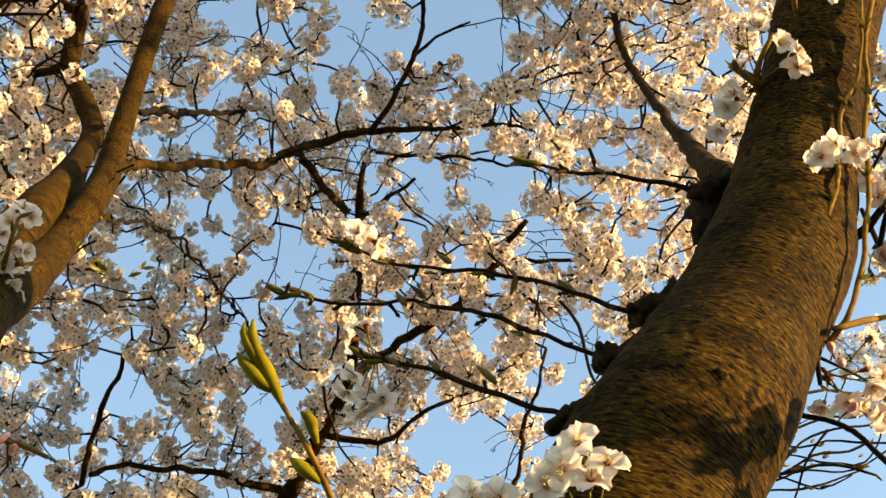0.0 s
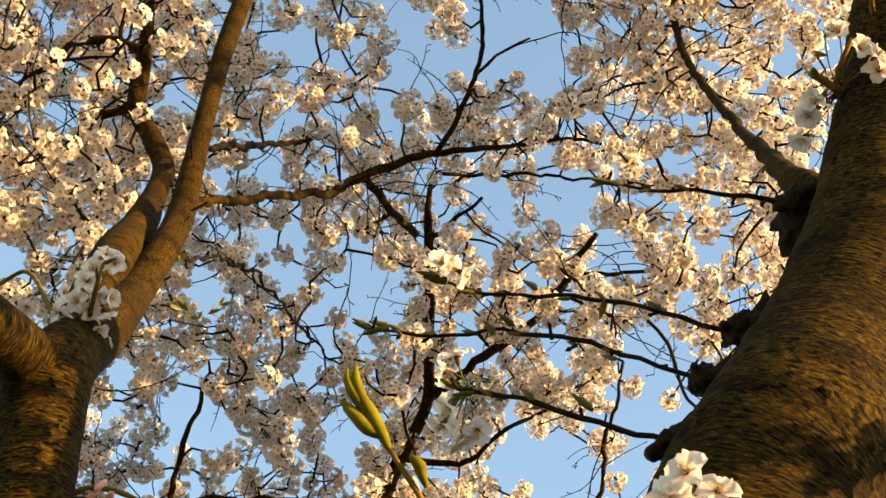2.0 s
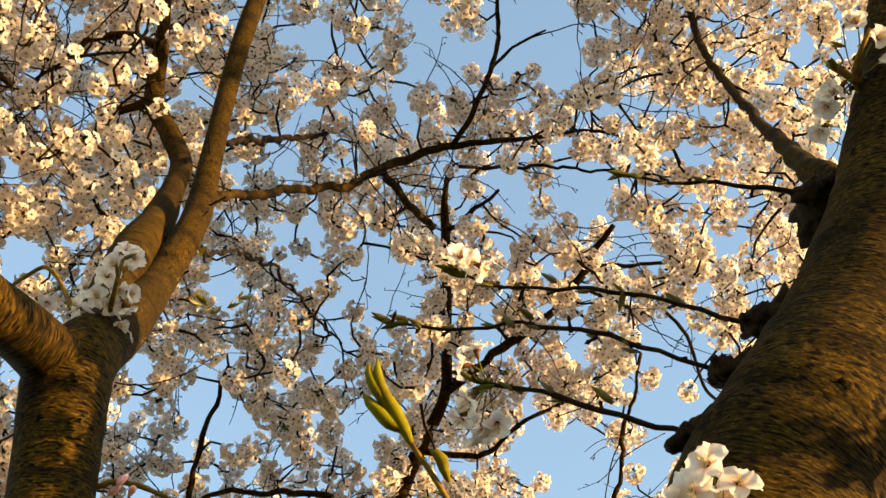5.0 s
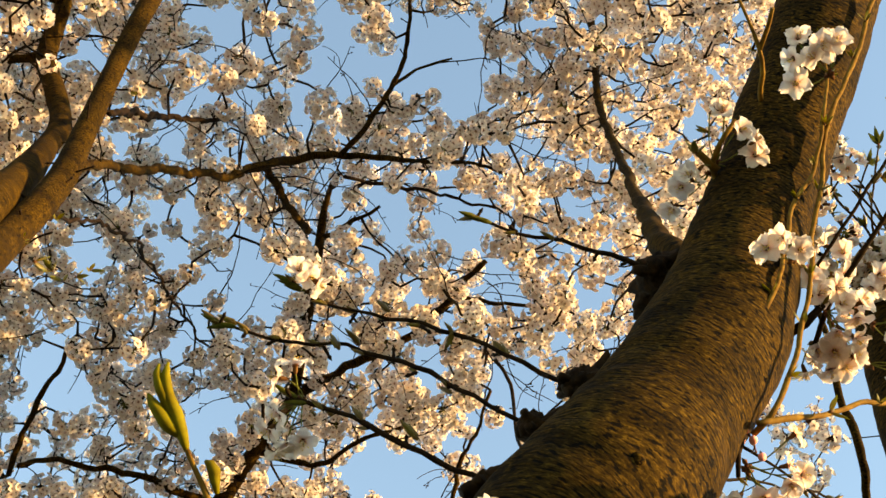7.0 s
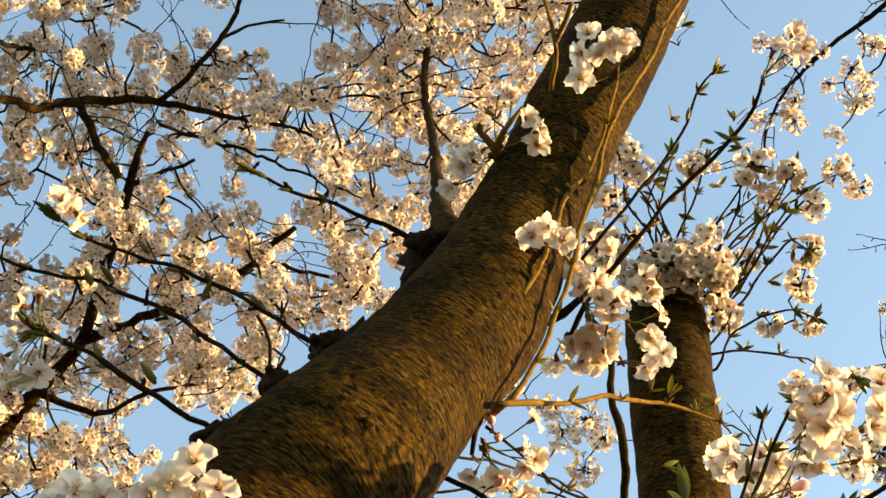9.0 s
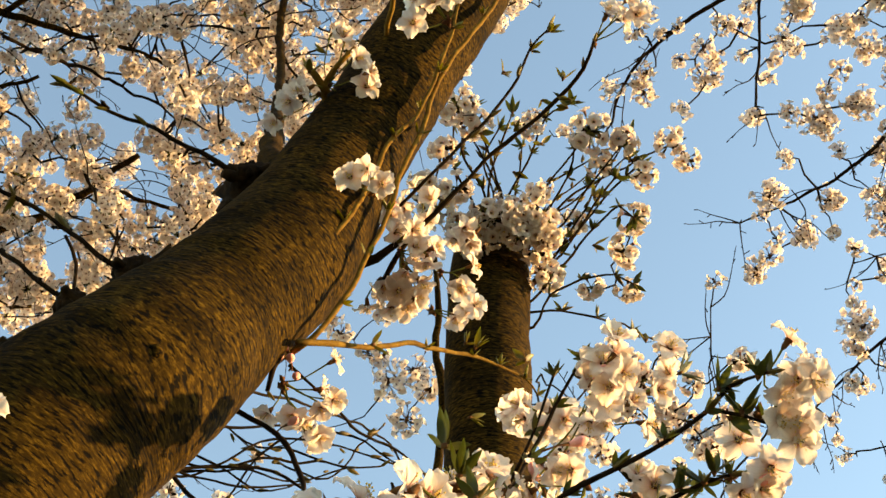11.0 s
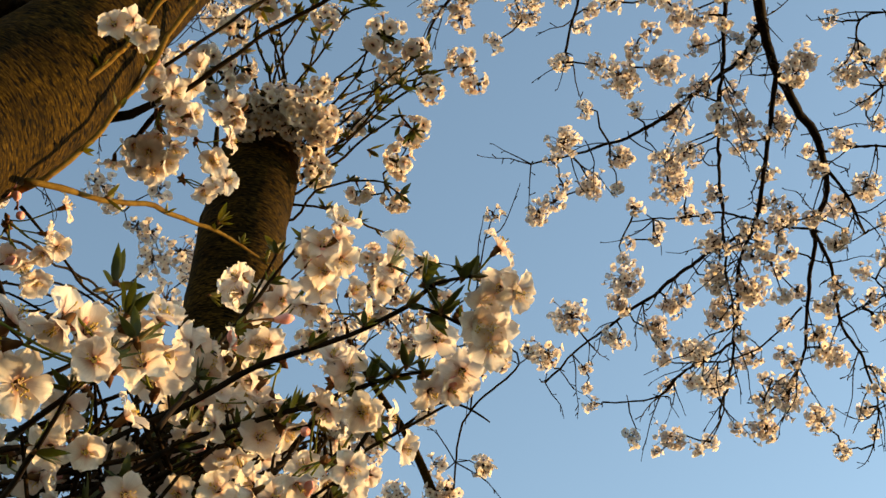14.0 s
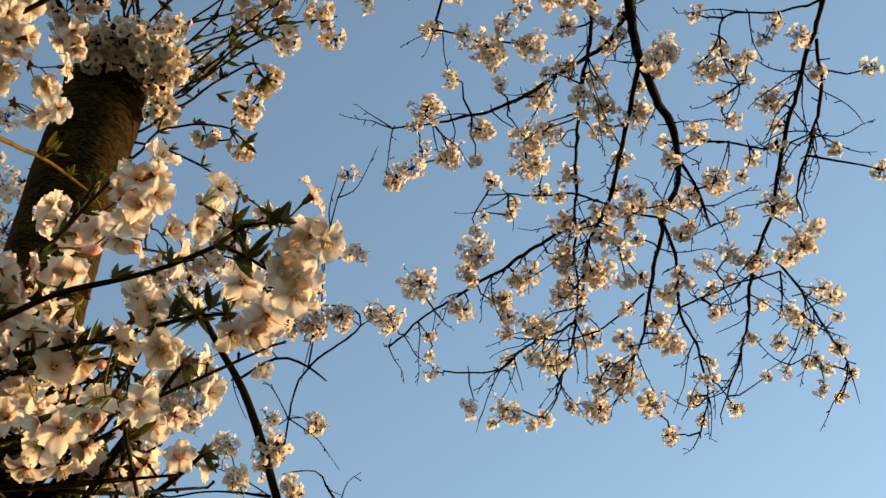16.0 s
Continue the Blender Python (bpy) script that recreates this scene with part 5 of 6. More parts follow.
for i in range(125):
    q = rnd.choice(low)
    extra.append((q[0] + rnd.uniform(-0.12, 0.12), q[1] + rnd.uniform(-0.10, 0.14), q[2] + rnd.uniform(-0.16, 0.05), rnd.choice((0.022, 0.026, 0.032))))
scatter(near_tree, extra, rnd, ragged=True)
join_twigs(near_tree, extra, hang_nodes, rnd, thick=0.0016)
wisps(near_tree, low, 210, rnd, (0.05, 0.4, -0.5), 0.95, 0.26, 0.0017, 0.5)
wisps(near_tree, low, 8, rnd, (-0.1, 0.5, -0.75), 0.7, 0.36, 0.0019, 0.4)
spurs(near_tree, hang, rnd, 0.05, 0.024)

# ---- the cut stem with its burst of shoots ----
rnd = random.Random(11)
cut_tree = tree("upright dark cherry stem ending in a burst of blossom shoots")
C0 = [(0.826, 1.228, 2.506, 0.0594), (0.840, 1.230, 2.627, 0.0567), (0.846, 1.229, 2.747, 0.0572), (0.855, 1.226, 2.891, 0.0582), (0.866, 1.227, 3.023, 0.0580), (0.875, 1.225, 3.127, 0.0553), (0.882, 1.228, 3.200, 0.0449)]
limb(cut_tree, "trunk", [(0.78, 1.26, -0.05, 0.100), (0.79, 1.25, 0.6, 0.080), (0.80, 1.24, 1.6, 0.066), (0.815, 1.23, 2.2, 0.061)] + C0, 44, 0.012, rough=0.05, seed=9.0, grows=False, label="upright stem with dark ringed bark")
c_nodes = list(smooth_line(C0[3:], 0.05)[:, :3])
line_c1 = [(0.908, 1.212, 3.044, 0.0021), (0.954, 1.159, 3.091, 0.0019), (0.991, 1.104, 3.152, 0.0017), (1.029, 1.067, 3.196, 0.0018), (1.050, 1.056, 3.219, 0.0013)]
line_c2 = [(0.906, 1.208, 3.101, 0.0022), (0.944, 1.157, 3.162, 0.0020), (0.989, 1.114, 3.210, 0.0018), (1.050, 1.062, 3.240, 0.0016), (1.098, 1.030, 3.262, 0.0014)]
line_c3 = [(0.890, 1.216, 3.219, 0.0023), (0.899, 1.179, 3.241, 0.0018), (0.909, 1.126, 3.272, 0.0018), (0.908, 1.072, 3.293, 0.0016), (0.931, 1.029, 3.285, 0.0013)]
line_c4 = [(0.881, 1.228, 3.214, 0.0023), (0.863, 1.205, 3.261, 0.0018), (0.829, 1.201, 3.337, 0.0019), (0.825, 1.159, 3.390, 0.0014)]
line_c5 = [(0.885, 1.226, 3.214, 0.0023), (0.880, 1.204, 3.256, 0.0018), (0.858, 1.189, 3.312, 0.0016), (0.873, 1.153, 3.354, 0.0014)]
line_c6 = [(0.910, 1.198, 3.001, 0.0021), (0.949, 1.168, 3.060, 0.0021), (0.989, 1.120, 3.116, 0.0019), (1.021, 1.089, 3.148, 0.0017), (1.046, 1.092, 3.134, 0.0013)]
line_c7 = [(0.911, 1.199, 2.986, 0.0021), (0.959, 1.188, 3.000, 0.0017), (1.018, 1.191, 3.010, 0.0017), (1.088, 1.209, 3.027, 0.0015), (1.161, 1.229, 3.039, 0.0013)]
line_c8 = [(0.915, 1.198, 2.958, 0.0020), (0.931, 1.171, 2.999, 0.0017), (0.976, 1.151, 3.034, 0.0017), (1.025, 1.137, 3.047, 0.0013), (1.052, 1.135, 3.035, 0.0013)]
line_c9 = [(0.903, 1.203, 3.133, 0.0022), (0.930, 1.165, 3.162, 0.0018), (0.954, 1.105, 3.205, 0.0018), (0.948, 1.069, 3.230, 0.0015), (0.958, 1.043, 3.242, 0.0013)]
line_c10 = [(0.842, 1.214, 3.135, 0.0022), (0.801, 1.192, 3.165, 0.0022), (0.770, 1.186, 3.179, 0.0017), (0.739, 1.175, 3.133, 0.0013)]
line_c11 = [(0.865, 1.223, 3.185, 0.0022), (0.839, 1.205, 3.232, 0.0018), (0.812, 1.201, 3.281, 0.0018), (0.804, 1.174, 3.363, 0.0014)]
line_c12 = [(0.912, 1.168, 3.076, 0.0021), (0.954, 1.126, 3.089, 0.0017), (0.975, 1.065, 3.120, 0.0017), (0.994, 1.046, 3.150, 0.0013)]
for rows in (line_c1, line_c2, line_c3, line_c4, line_c5, line_c6, line_c7, line_c8, line_c9, line_c10, line_c11, line_c12):
    foot = min(smooth_line(C0, 0.02), key=lambda q: np.linalg.norm(q[:3] - np.array(rows[0][:3])))
    rows = [(*foot[:3], rows[0][3] * 1.2)] + rows
    sh = limb(cut_tree, "shoot", rows, 7, 0.015, KNOTTY, rough=0.08, grows=False, wiggle=0.006)
    buds_along(sh, rows[1:], rnd, 0.035)
    tufts(sh, [tuple(q[:3]) for q in smooth_line(rows[1:], 0.05)[1:]], LEAVES, rnd, (0.3, -0.4, 0.5), scale=0.8)
    tufts(sh, [rows[-1][:3]], LEAVES, rnd, (0.3, -0.4, 0.5), scale=1.35)
    c_nodes.extend(smooth_line(rows, 0.05)[:, :3])
C_TIPS = [Vector(rows[-1][:3]) for rows in (line_c1, line_c2, line_c3, line_c4, line_c5, line_c6, line_c9, line_c11, line_c12)]
for k in range(10):
    a = Vector((0.88 + rnd.uniform(-0.03, 0.03), 1.215 + rnd.uniform(-0.03, 0.02), rnd.uniform(2.95, 3.19)))
    f = rnd.random()
    b = rnd.choice(C_TIPS) * f + rnd.choice(C_TIPS) * (1 - f) + Vector((rnd.uniform(-0.05, 0.05), rnd.uniform(-0.05, 0.05), rnd.uniform(-0.03, 0.06)))
    c = (a + b) / 2 + Vector((rnd.uniform(-0.02, 0.02), rnd.uniform(-0.02, 0.02), rnd.uniform(-0.03, 0.01)))
    rows = [(*a, 0.0024), (*c, 0.0018), (*b, 0.0012)]
    sh = limb(cut_tree, "shoot", rows, 6, 0.015, KNOTTY, rough=0.10, grows=False, wiggle=0.006)
    buds_along(sh, rows, rnd, 0.03)
    tufts(sh, [tuple(b)], LEAVES, rnd, (0.3, -0.4, 0.5), scale=1.1)
CC = [(0.86, 1.13, 3.1, 0.042), (0.91, 1.12, 3.08, 0.032), (0.83, 1.16, 3.09, 0.027), (0.96, 1.04, 3.24, 0.038), (1.01, 1.03, 3.23, 0.027), (1.05, 1.05, 3.19, 0.025), (1.07, 1.0, 3.22, 0.025), (1.1, 1.01, 3.2, 0.02), (1.06, 1.11, 3.16, 0.03), (1.06, 1.15, 3.13, 0.029), (1.03, 1.21, 3.1, 0.025), (1.08, 1.19, 3.09, 0.022), (0.93, 1.17, 3.04, 0.029), (0.91, 1.15, 3.06, 0.024), (0.77, 1.09, 3.28, 0.038), (0.8, 1.1, 3.26, 0.03), (0.88, 1.07, 3.26, 0.025), (0.89, 1.09, 3.12, 0.016), (0.78, 1.13, 3.13, 0.029), (0.76, 1.16, 3.11, 0.032)]
CC += [(0.98, 1.15, 3.16, 0.019), (0.99, 1.07, 3.21, 0.022), (0.73, 1.14, 3.13, 0.027), (0.77, 1.15, 3.24, 0.029), (0.81, 1.17, 3.09, 0.024)]
CD = [(1.14, 1.35, 3.02, 0.035), (1.14, 1.31, 3.06, 0.035), (1.20, 1.32, 3.01, 0.021), (1.20, 1.35, 2.98, 0.026), (1.16, 1.31, 3.04, 0.026), (1.09, 1.40, 3.00, 0.035), (1.08, 1.43, 2.98, 0.030), (1.23, 1.28, 3.03, 0.021), (1.29, 1.28, 2.98, 0.026), (1.28, 1.22, 3.04, 0.019), (1.23, 1.32, 2.99, 0.026), (1.18, 1.26, 3.07, 0.018), (1.27, 1.33, 2.95, 0.023), (1.11, 1.30, 3.08, 0.026)]
scatter(cut_tree, CC, rnd, True)
scatter(cut_tree, CD, rnd, True)
CTOP = [(0.80, 1.17, 3.07, 0.024), (0.82, 1.15, 3.08, 0.026), (0.83, 1.13, 3.08, 0.027), (0.85, 1.12, 3.08, 0.029), (0.88, 1.12, 3.08, 0.029), (0.90, 1.12, 3.07, 0.024), (0.82, 1.17, 3.06, 0.022), (0.87, 1.13, 3.06, 0.024), (0.79, 1.16, 3.08, 0.021), (0.84, 1.15, 3.07, 0.021), (0.88, 1.11, 3.08, 0.021), (0.82, 1.13, 3.09, 0.019), (0.91, 1.12, 3.06, 0.019)]
scatter(cut_tree, CTOP, rnd, True)
join_twigs(cut_tree, CC + CD + CTOP, c_nodes, rnd)
limb(cut_tree, "limb", [(0.81, 1.24, 1.9, 0.030), (0.83, 1.45, 2.3, 0.022)] + [(1.019, 1.786, 3.157, 0.0092), (1.007, 1.718, 3.308, 0.0083), (0.989, 1.685, 3.417, 0.0074), (0.977, 1.644, 3.525, 0.0059), (0.959, 1.615, 3.621, 0.0044)], 10, 0.02, rough=0.08, grows=False, wiggle=0.006)
tufts(cut_tree, [(1.012, 1.084, 3.219), (0.987, 1.114, 3.147), (0.968, 1.069, 3.121), (1.027, 1.100, 3.137), (0.891, 1.044, 3.291), (1.043, 1.067, 3.241), (0.893, 1.159, 3.256), (0.859, 1.189, 3.056), (0.870, 1.176, 3.061), (0.795, 1.170, 2.854), (0.853, 1.123, 2.800), (0.791, 1.165, 2.718), (1.108, 1.211, 3.014), (0.998, 1.136, 3.100)], SMALL_LEAVES, rnd, (0.5, 0, 0.6), scale=1.4)

# ---- the forked tree ----
rnd = random.Random(13)
fork_tree = tree("forked cherry tree with smooth brown limbs and dense blossom")
B0 = [(-0.358, 1.062, 2.356, 0.0509), (-0.362, 1.058, 2.458, 0.0474), (-0.366, 1.051, 2.525, 0.0446), (-0.369, 1.040, 2.594, 0.0452), (-0.374, 1.036, 2.667, 0.0480), (-0.371, 1.060, 2.744, 0.0409), (-0.367, 1.127, 2.866, 0.0335), (-0.393, 1.273, 3.137, 0.0317), (-0.388, 1.325, 3.293, 0.0296), (-0.389, 1.372, 3.448, 0.0287), (-0.391, 1.390, 3.619, 0.0244), (-0.388, 1.399, 3.854, 0.0231), (-0.373, 1.386, 4.038, 0.0232), (-0.353, 1.379, 4.216, 0.0232), (-0.324, 1.395, 4.549, 0.0215)]
B0 = [(x, y, z, r * (0.84 if z > 3.0 else 1.0)) for x, y, z, r in B0]
limb(fork_tree, "trunk", [(-0.30, 1.08, -0.05, 0.085), (-0.31, 1.08, 0.8, 0.066), (-0.34, 1.07, 1.7, 0.056)] + B0, 40, 0.014, rough=0.05, seed=21.0, label="forked trunk with ringed brown bark")
limb(fork_tree, "limb", [(-0.374, 1.031, 2.671, 0.0379), (-0.387, 0.993, 2.670, 0.0349), (-0.393, 0.938, 2.645, 0.0325), (-0.405, 0.869, 2.612, 0.0301), (-0.446, 0.808, 2.611, 0.0285), (-0.550, 0.788, 2.700, 0.0281)], 30, 0.014, rough=0.05, seed=23.0, grows=False)
line_b2 = [(-0.374, 1.078, 2.769, 0.0269), (-0.410, 1.162, 2.956, 0.0286), (-0.437, 1.262, 3.196, 0.0325), (-0.468, 1.401, 3.467, 0.0313), (-0.514, 1.551, 3.788, 0.0224), (-0.547, 1.646, 4.023, 0.0232), (-0.609, 1.689, 4.222, 0.0234), (-0.678, 1.728, 4.419, 0.0235), (-0.687, 1.714, 4.543, 0.0214), (-0.682, 1.680, 4.679, 0.0176), (-0.682, 1.613, 4.827, 0.0151)]
limb(fork_tree, "limb", line_b2, 26, 0.016, rough=0.07, seed=25.0)
line_b3 = [(-0.677, 1.725, 4.421, 0.0180), (-0.737, 1.747, 4.451, 0.0112), (-0.830, 1.776, 4.466, 0.0071)]
line_b4 = [(-0.687, 1.679, 4.620, 0.0130), (-0.767, 1.666, 4.664, 0.0117), (-0.860, 1.680, 4.688, 0.0089), (-0.933, 1.732, 4.696, 0.0068), (-1.055, 1.805, 4.733, 0.0046)]
line_b5 = [(-0.377, 1.388, 3.501, 0.0098), (-0.404, 1.554, 3.751, 0.0093), (-0.369, 1.701, 3.966, 0.0096), (-0.305, 1.906, 4.264, 0.0101), (-0.235, 2.052, 4.479, 0.0108), (-0.212, 2.084, 4.581, 0.0111), (-0.114, 2.150, 4.726, 0.0116), (0.011, 2.144, 4.759, 0.0101), (0.120, 2.160, 4.786, 0.0086), (0.231, 2.187, 4.825, 0.0071), (0.345, 2.206, 4.865, 0.0056), (0.506, 2.251, 4.880, 0.0041)]
line_b6 = [(0.011, 2.144, 4.759, 0.0086), (0.073, 2.086, 4.832, 0.0078), (0.138, 2.000, 4.919, 0.0071), (0.163, 1.944, 4.973, 0.0064), (0.165, 1.862, 5.017, 0.0056), (0.158, 1.766, 5.066, 0.0048)]
line_b7 = [(0.138, 2.002, 4.918, 0.0055), (0.221, 1.964, 4.961, 0.0040), (0.294, 1.935, 4.973, 0.0032)]
line_b8 = [(-0.189, 2.153, 4.693, 0.0108), (-0.141, 2.334, 4.780, 0.0113), (-0.081, 2.518, 4.897, 0.0118)]
for rows in (line_b3, line_b4, line_b5, line_b6, line_b7, line_b8):
    limb(fork_tree, "branch", rows, 10, 0.02, rough=0.08, seed=27.0, wiggle=0.010)
line_b9 = [(-0.403, 1.498, 3.850, 0.0067), (-0.418, 1.684, 4.149, 0.0069), (-0.401, 1.905, 4.491, 0.0071), (-0.321, 2.064, 4.760, 0.0062)]
line_b10 = [(0.021, 2.211, 4.751, 0.0055), (0.242, 2.284, 4.820, 0.0048), (0.472, 2.359, 4.871, 0.0041)]
line_b11 = [(-0.393, 1.303, 3.243, 0.0053), (-0.415, 1.580, 3.605, 0.0037), (-0.410, 1.980, 4.068, 0.0039), (-0.383, 2.408, 4.377, 0.0038), (-0.351, 2.592, 4.490, 0.0032)]
line_b15 = [(-1.003, 1.771, 4.530, 0.0088), (-1.036, 1.727, 4.543, 0.0088), (-1.069, 1.683, 4.555, 0.0088), (-1.132, 1.594, 4.576, 0.0088)]
for rows in (line_b9, line_b10, line_b11, line_b15):
    limb(fork_tree, "branch", rows, 8, 0.02, TWIG, rough=0.10, wiggle=0.014)
line_b12 = [(-0.335, 1.068, 2.536, 0.0042), (-0.311, 1.060, 2.540, 0.0030), (-0.282, 1.062, 2.534, 0.0030), (-0.253, 1.070, 2.522, 0.0023)]
line_b13 = [(-0.368, 1.080, 2.810, 0.0041), (-0.344, 1.030, 2.779, 0.0033), (-0.327, 0.991, 2.789, 0.0026), (-0.320, 0.977, 2.802, 0.0020)]
line_b14 = [(-0.365, 1.041, 2.735, 0.0033), (-0.470, 1.112, 2.971, 0.0030), (-0.519, 1.137, 2.998, 0.0027), (-0.611, 1.214, 3.031, 0.0024)]
for rows in (line_b12, line_b13, line_b14):
    sh = limb(fork_tree, "shoot", rows, 7, 0.012, SHOOT, grows=False)
    buds_along(sh, rows[1:], rnd, 0.04)
spurs(fork_tree, [line_b5, line_b6, line_b8, line_b2[4:], B0[7:]], rnd, 0.055, 0.035)
umbels(fork_tree, NEAR_A[20:], rnd, EYE_AT)
tufts(fork_tree, [(-0.373, 1.276, 3.141), (-0.363, 1.331, 3.166), (-0.344, 1.417, 3.233), (-0.372, 1.370, 3.327), (-0.330, 1.113, 2.823), (-0.349, 1.000, 2.639), (-0.343, 1.019, 2.582), (-0.345, 1.476, 3.316), (-0.345, 1.530, 3.404), (-0.366, 1.462, 3.880), (-0.349, 1.373, 3.201)], SMALL_LEAVES, rnd, (0.4, -0.3, -0.1), scale=1.2)
for p in [(-0.296, 1.054, 2.537), (-0.289, 1.065, 2.529), (-0.306, 1.066, 2.536)]:
    m = turned(rnd.uniform(0, 6.28), (rnd.uniform(-0.5, 0.5), rnd.uniform(-0.8, 0.2), rnd.uniform(-1, 0.3))).to_4x4()
    part("flower_bud", PINK_BUD, fork_tree, "closed pink flower bud", Matrix.Translation(p) @ m)

# added limbs, all out of view, for the crown that blocks sky light
for rows in ([(-0.550, 0.788, 2.700, 0.0281), (-0.95, 0.70, 3.05, 0.024), (-1.45, 0.55, 3.55, 0.018), (-2.1, 0.35, 4.1, 0.010)],
             [(-0.95, 0.70, 3.05, 0.018), (-1.35, 0.98, 3.60, 0.014), (-1.75, 1.25, 4.30, 0.008)],
             [(-1.45, 0.55, 3.55, 0.014), (-1.35, 0.05, 4.10, 0.011), (-1.10, -0.45, 4.60, 0.007)],
             [(-0.324, 1.395, 4.549, 0.0200), (-0.25, 1.20, 5.10, 0.016), (-0.20, 0.80, 5.60, 0.010)]):
    limb(fork_tree, "limb", rows, 12, 0.03, rough=0.07, seed=29.0, wiggle=0.010, grows=False)

# ---- the tree behind ----
back_tree = tree("slender dark cherry tree under a dense crown of blossom")
E0 = [(-0.377, 3.345, 4.290, 0.0350), (-0.268, 3.202, 4.440, 0.0261), (-0.181, 3.090, 4.552, 0.0226), (-0.118, 3.016, 4.617, 0.0191), (-0.086, 2.956, 4.662, 0.0173), (-0.073, 2.855, 4.755, 0.0164), (-0.057, 2.724, 4.866, 0.0156), (-0.046, 2.588, 4.972, 0.0147), (-0.041, 2.518, 5.023, 0.0104), (-0.023, 2.449, 5.072, 0.0069)]
limb(back_tree, "trunk", [(-0.75, 4.0, -0.05, 0.11), (-0.70, 3.95, 1.2, 0.085), (-0.62, 3.75, 2.6, 0.065), (-0.50, 3.52, 3.7, 0.050)] + E0, 18, 0.03, rough=0.07, seed=31.0)
line_e1 = [(-0.096, 2.975, 4.658, 0.0156), (0.050, 2.886, 4.691, 0.0137), (0.159, 2.815, 4.727, 0.0137), (0.267, 2.746, 4.756, 0.0119), (0.339, 2.677, 4.782, 0.0110), (0.374, 2.626, 4.808, 0.0101), (0.457, 2.545, 4.862, 0.0084)]
line_e2 = [(0.367, 2.639, 4.798, 0.0068), (0.473, 2.629, 4.769, 0.0059), (0.633, 2.602, 4.729, 0.0050)]
line_e3 = [(-0.179, 3.097, 4.546, 0.0122), (0.009, 3.110, 4.515, 0.0087), (0.136, 3.011, 4.546, 0.0068), (0.294, 2.968, 4.581, 0.0051)]
line_e4 = [(-0.038, 2.589, 4.972, 0.0087), (0.017, 2.543, 4.945, 0.0068), (0.127, 2.445, 4.954, 0.0051)]
line_e5 = [(-0.278, 3.216, 4.424, 0.0157), (-0.484, 3.100, 4.397, 0.0103), (-0.724, 2.973, 4.323, 0.0083), (-0.797, 2.901, 4.227, 0.0081)]
line_e6 = [(-0.832, 2.953, 4.235, 0.0082), (-0.784, 2.831, 4.377, 0.0082), (-0.719, 2.705, 4.446, 0.0065), (-0.683, 2.652, 4.503, 0.0049)]
line_e7 = [(0.250, 3.392, 4.269, 0.0123), (0.382, 3.178, 4.356, 0.0085), (0.432, 3.065, 4.472, 0.0068), (0.461, 2.970, 4.564, 0.0051), (0.506, 2.871, 4.650, 0.0051)]
for rows in (line_e1, line_e2, line_e3, line_e4, line_e5, line_e6, line_e7):
    limb(back_tree, "branch", rows, 9, 0.025, rough=0.10, seed=33.0, wiggle=0.016)

# ---- the tree behind the cut stem ----
far_tree = tree("thin cherry tree with blossom on wiry twigs")
F0 = [(2.264, 2.422, 3.204, 0.0199), (2.052, 2.317, 3.367, 0.0138), (1.934, 2.232, 3.396, 0.0107), (1.853, 2.196, 3.502, 0.0101), (1.771, 2.167, 3.594, 0.0094), (1.689, 2.152, 3.664, 0.0081), (1.602, 2.130, 3.737, 0.0067), (1.540, 2.097, 3.802, 0.0054)]
limb(far_tree, "trunk", [(2.75, 2.6, -0.05, 0.075), (2.72, 2.6, 1.0, 0.055), (2.6, 2.55, 2.2, 0.038), (2.42, 2.48, 2.9, 0.027)] + F0, 14, 0.025, rough=0.08, seed=41.0, grows=False)
f_nodes = list(smooth_line(F0, 0.05)[:, :3])
line_f1 = [(1.751, 2.163, 3.611, 0.0033), (1.802, 2.083, 3.656, 0.0033), (1.871, 2.051, 3.639, 0.0033), (1.918, 2.038, 3.616, 0.0017)]
line_f2 = [(1.903, 2.178, 3.483, 0.0025), (1.866, 2.095, 3.599, 0.0025), (1.873, 2.047, 3.641, 0.0033), (1.904, 1.978, 3.683, 0.0025), (1.926, 1.920, 3.718, 0.0025), (1.893, 1.913, 3.748, 0.0021), (1.823, 1.964, 3.752, 0.0017)]
line_f3 = [(1.870, 2.049, 3.641, 0.0025), (1.842, 1.995, 3.712, 0.0021), (1.797, 1.938, 3.791, 0.0017)]
line_f4 = [(2.108, 2.217, 3.435, 0.0034), (2.067, 2.212, 3.479, 0.0026), (2.031, 2.212, 3.509, 0.0017), (1.971, 2.267, 3.499, 0.0017)]
line_f5 = [(1.922, 2.239, 3.398, 0.0042), (1.812, 2.309, 3.402, 0.0025), (1.722, 2.379, 3.385, 0.0025), (1.644, 2.387, 3.432, 0.0025)]
line_f6 = [(1.764, 1.845, 3.887, 0.0017), (1.748, 1.795, 3.934, 0.0017), (1.740, 1.761, 3.964, 0.0017)]
line_f7 = [(1.919, 2.052, 3.758, 0.0017), (1.854, 1.986, 3.860, 0.0017), (1.764, 1.845, 3.887, 0.0017)]
for rows in (line_f1, line_f2, line_f3, line_f4, line_f5, line_f6, line_f7):
    limb(far_tree, "branch", rows, 7, 0.02, TWIG, rough=0.10, grows=False, wiggle=0.010)
    f_nodes.extend(smooth_line(rows, 0.05)[:, :3])
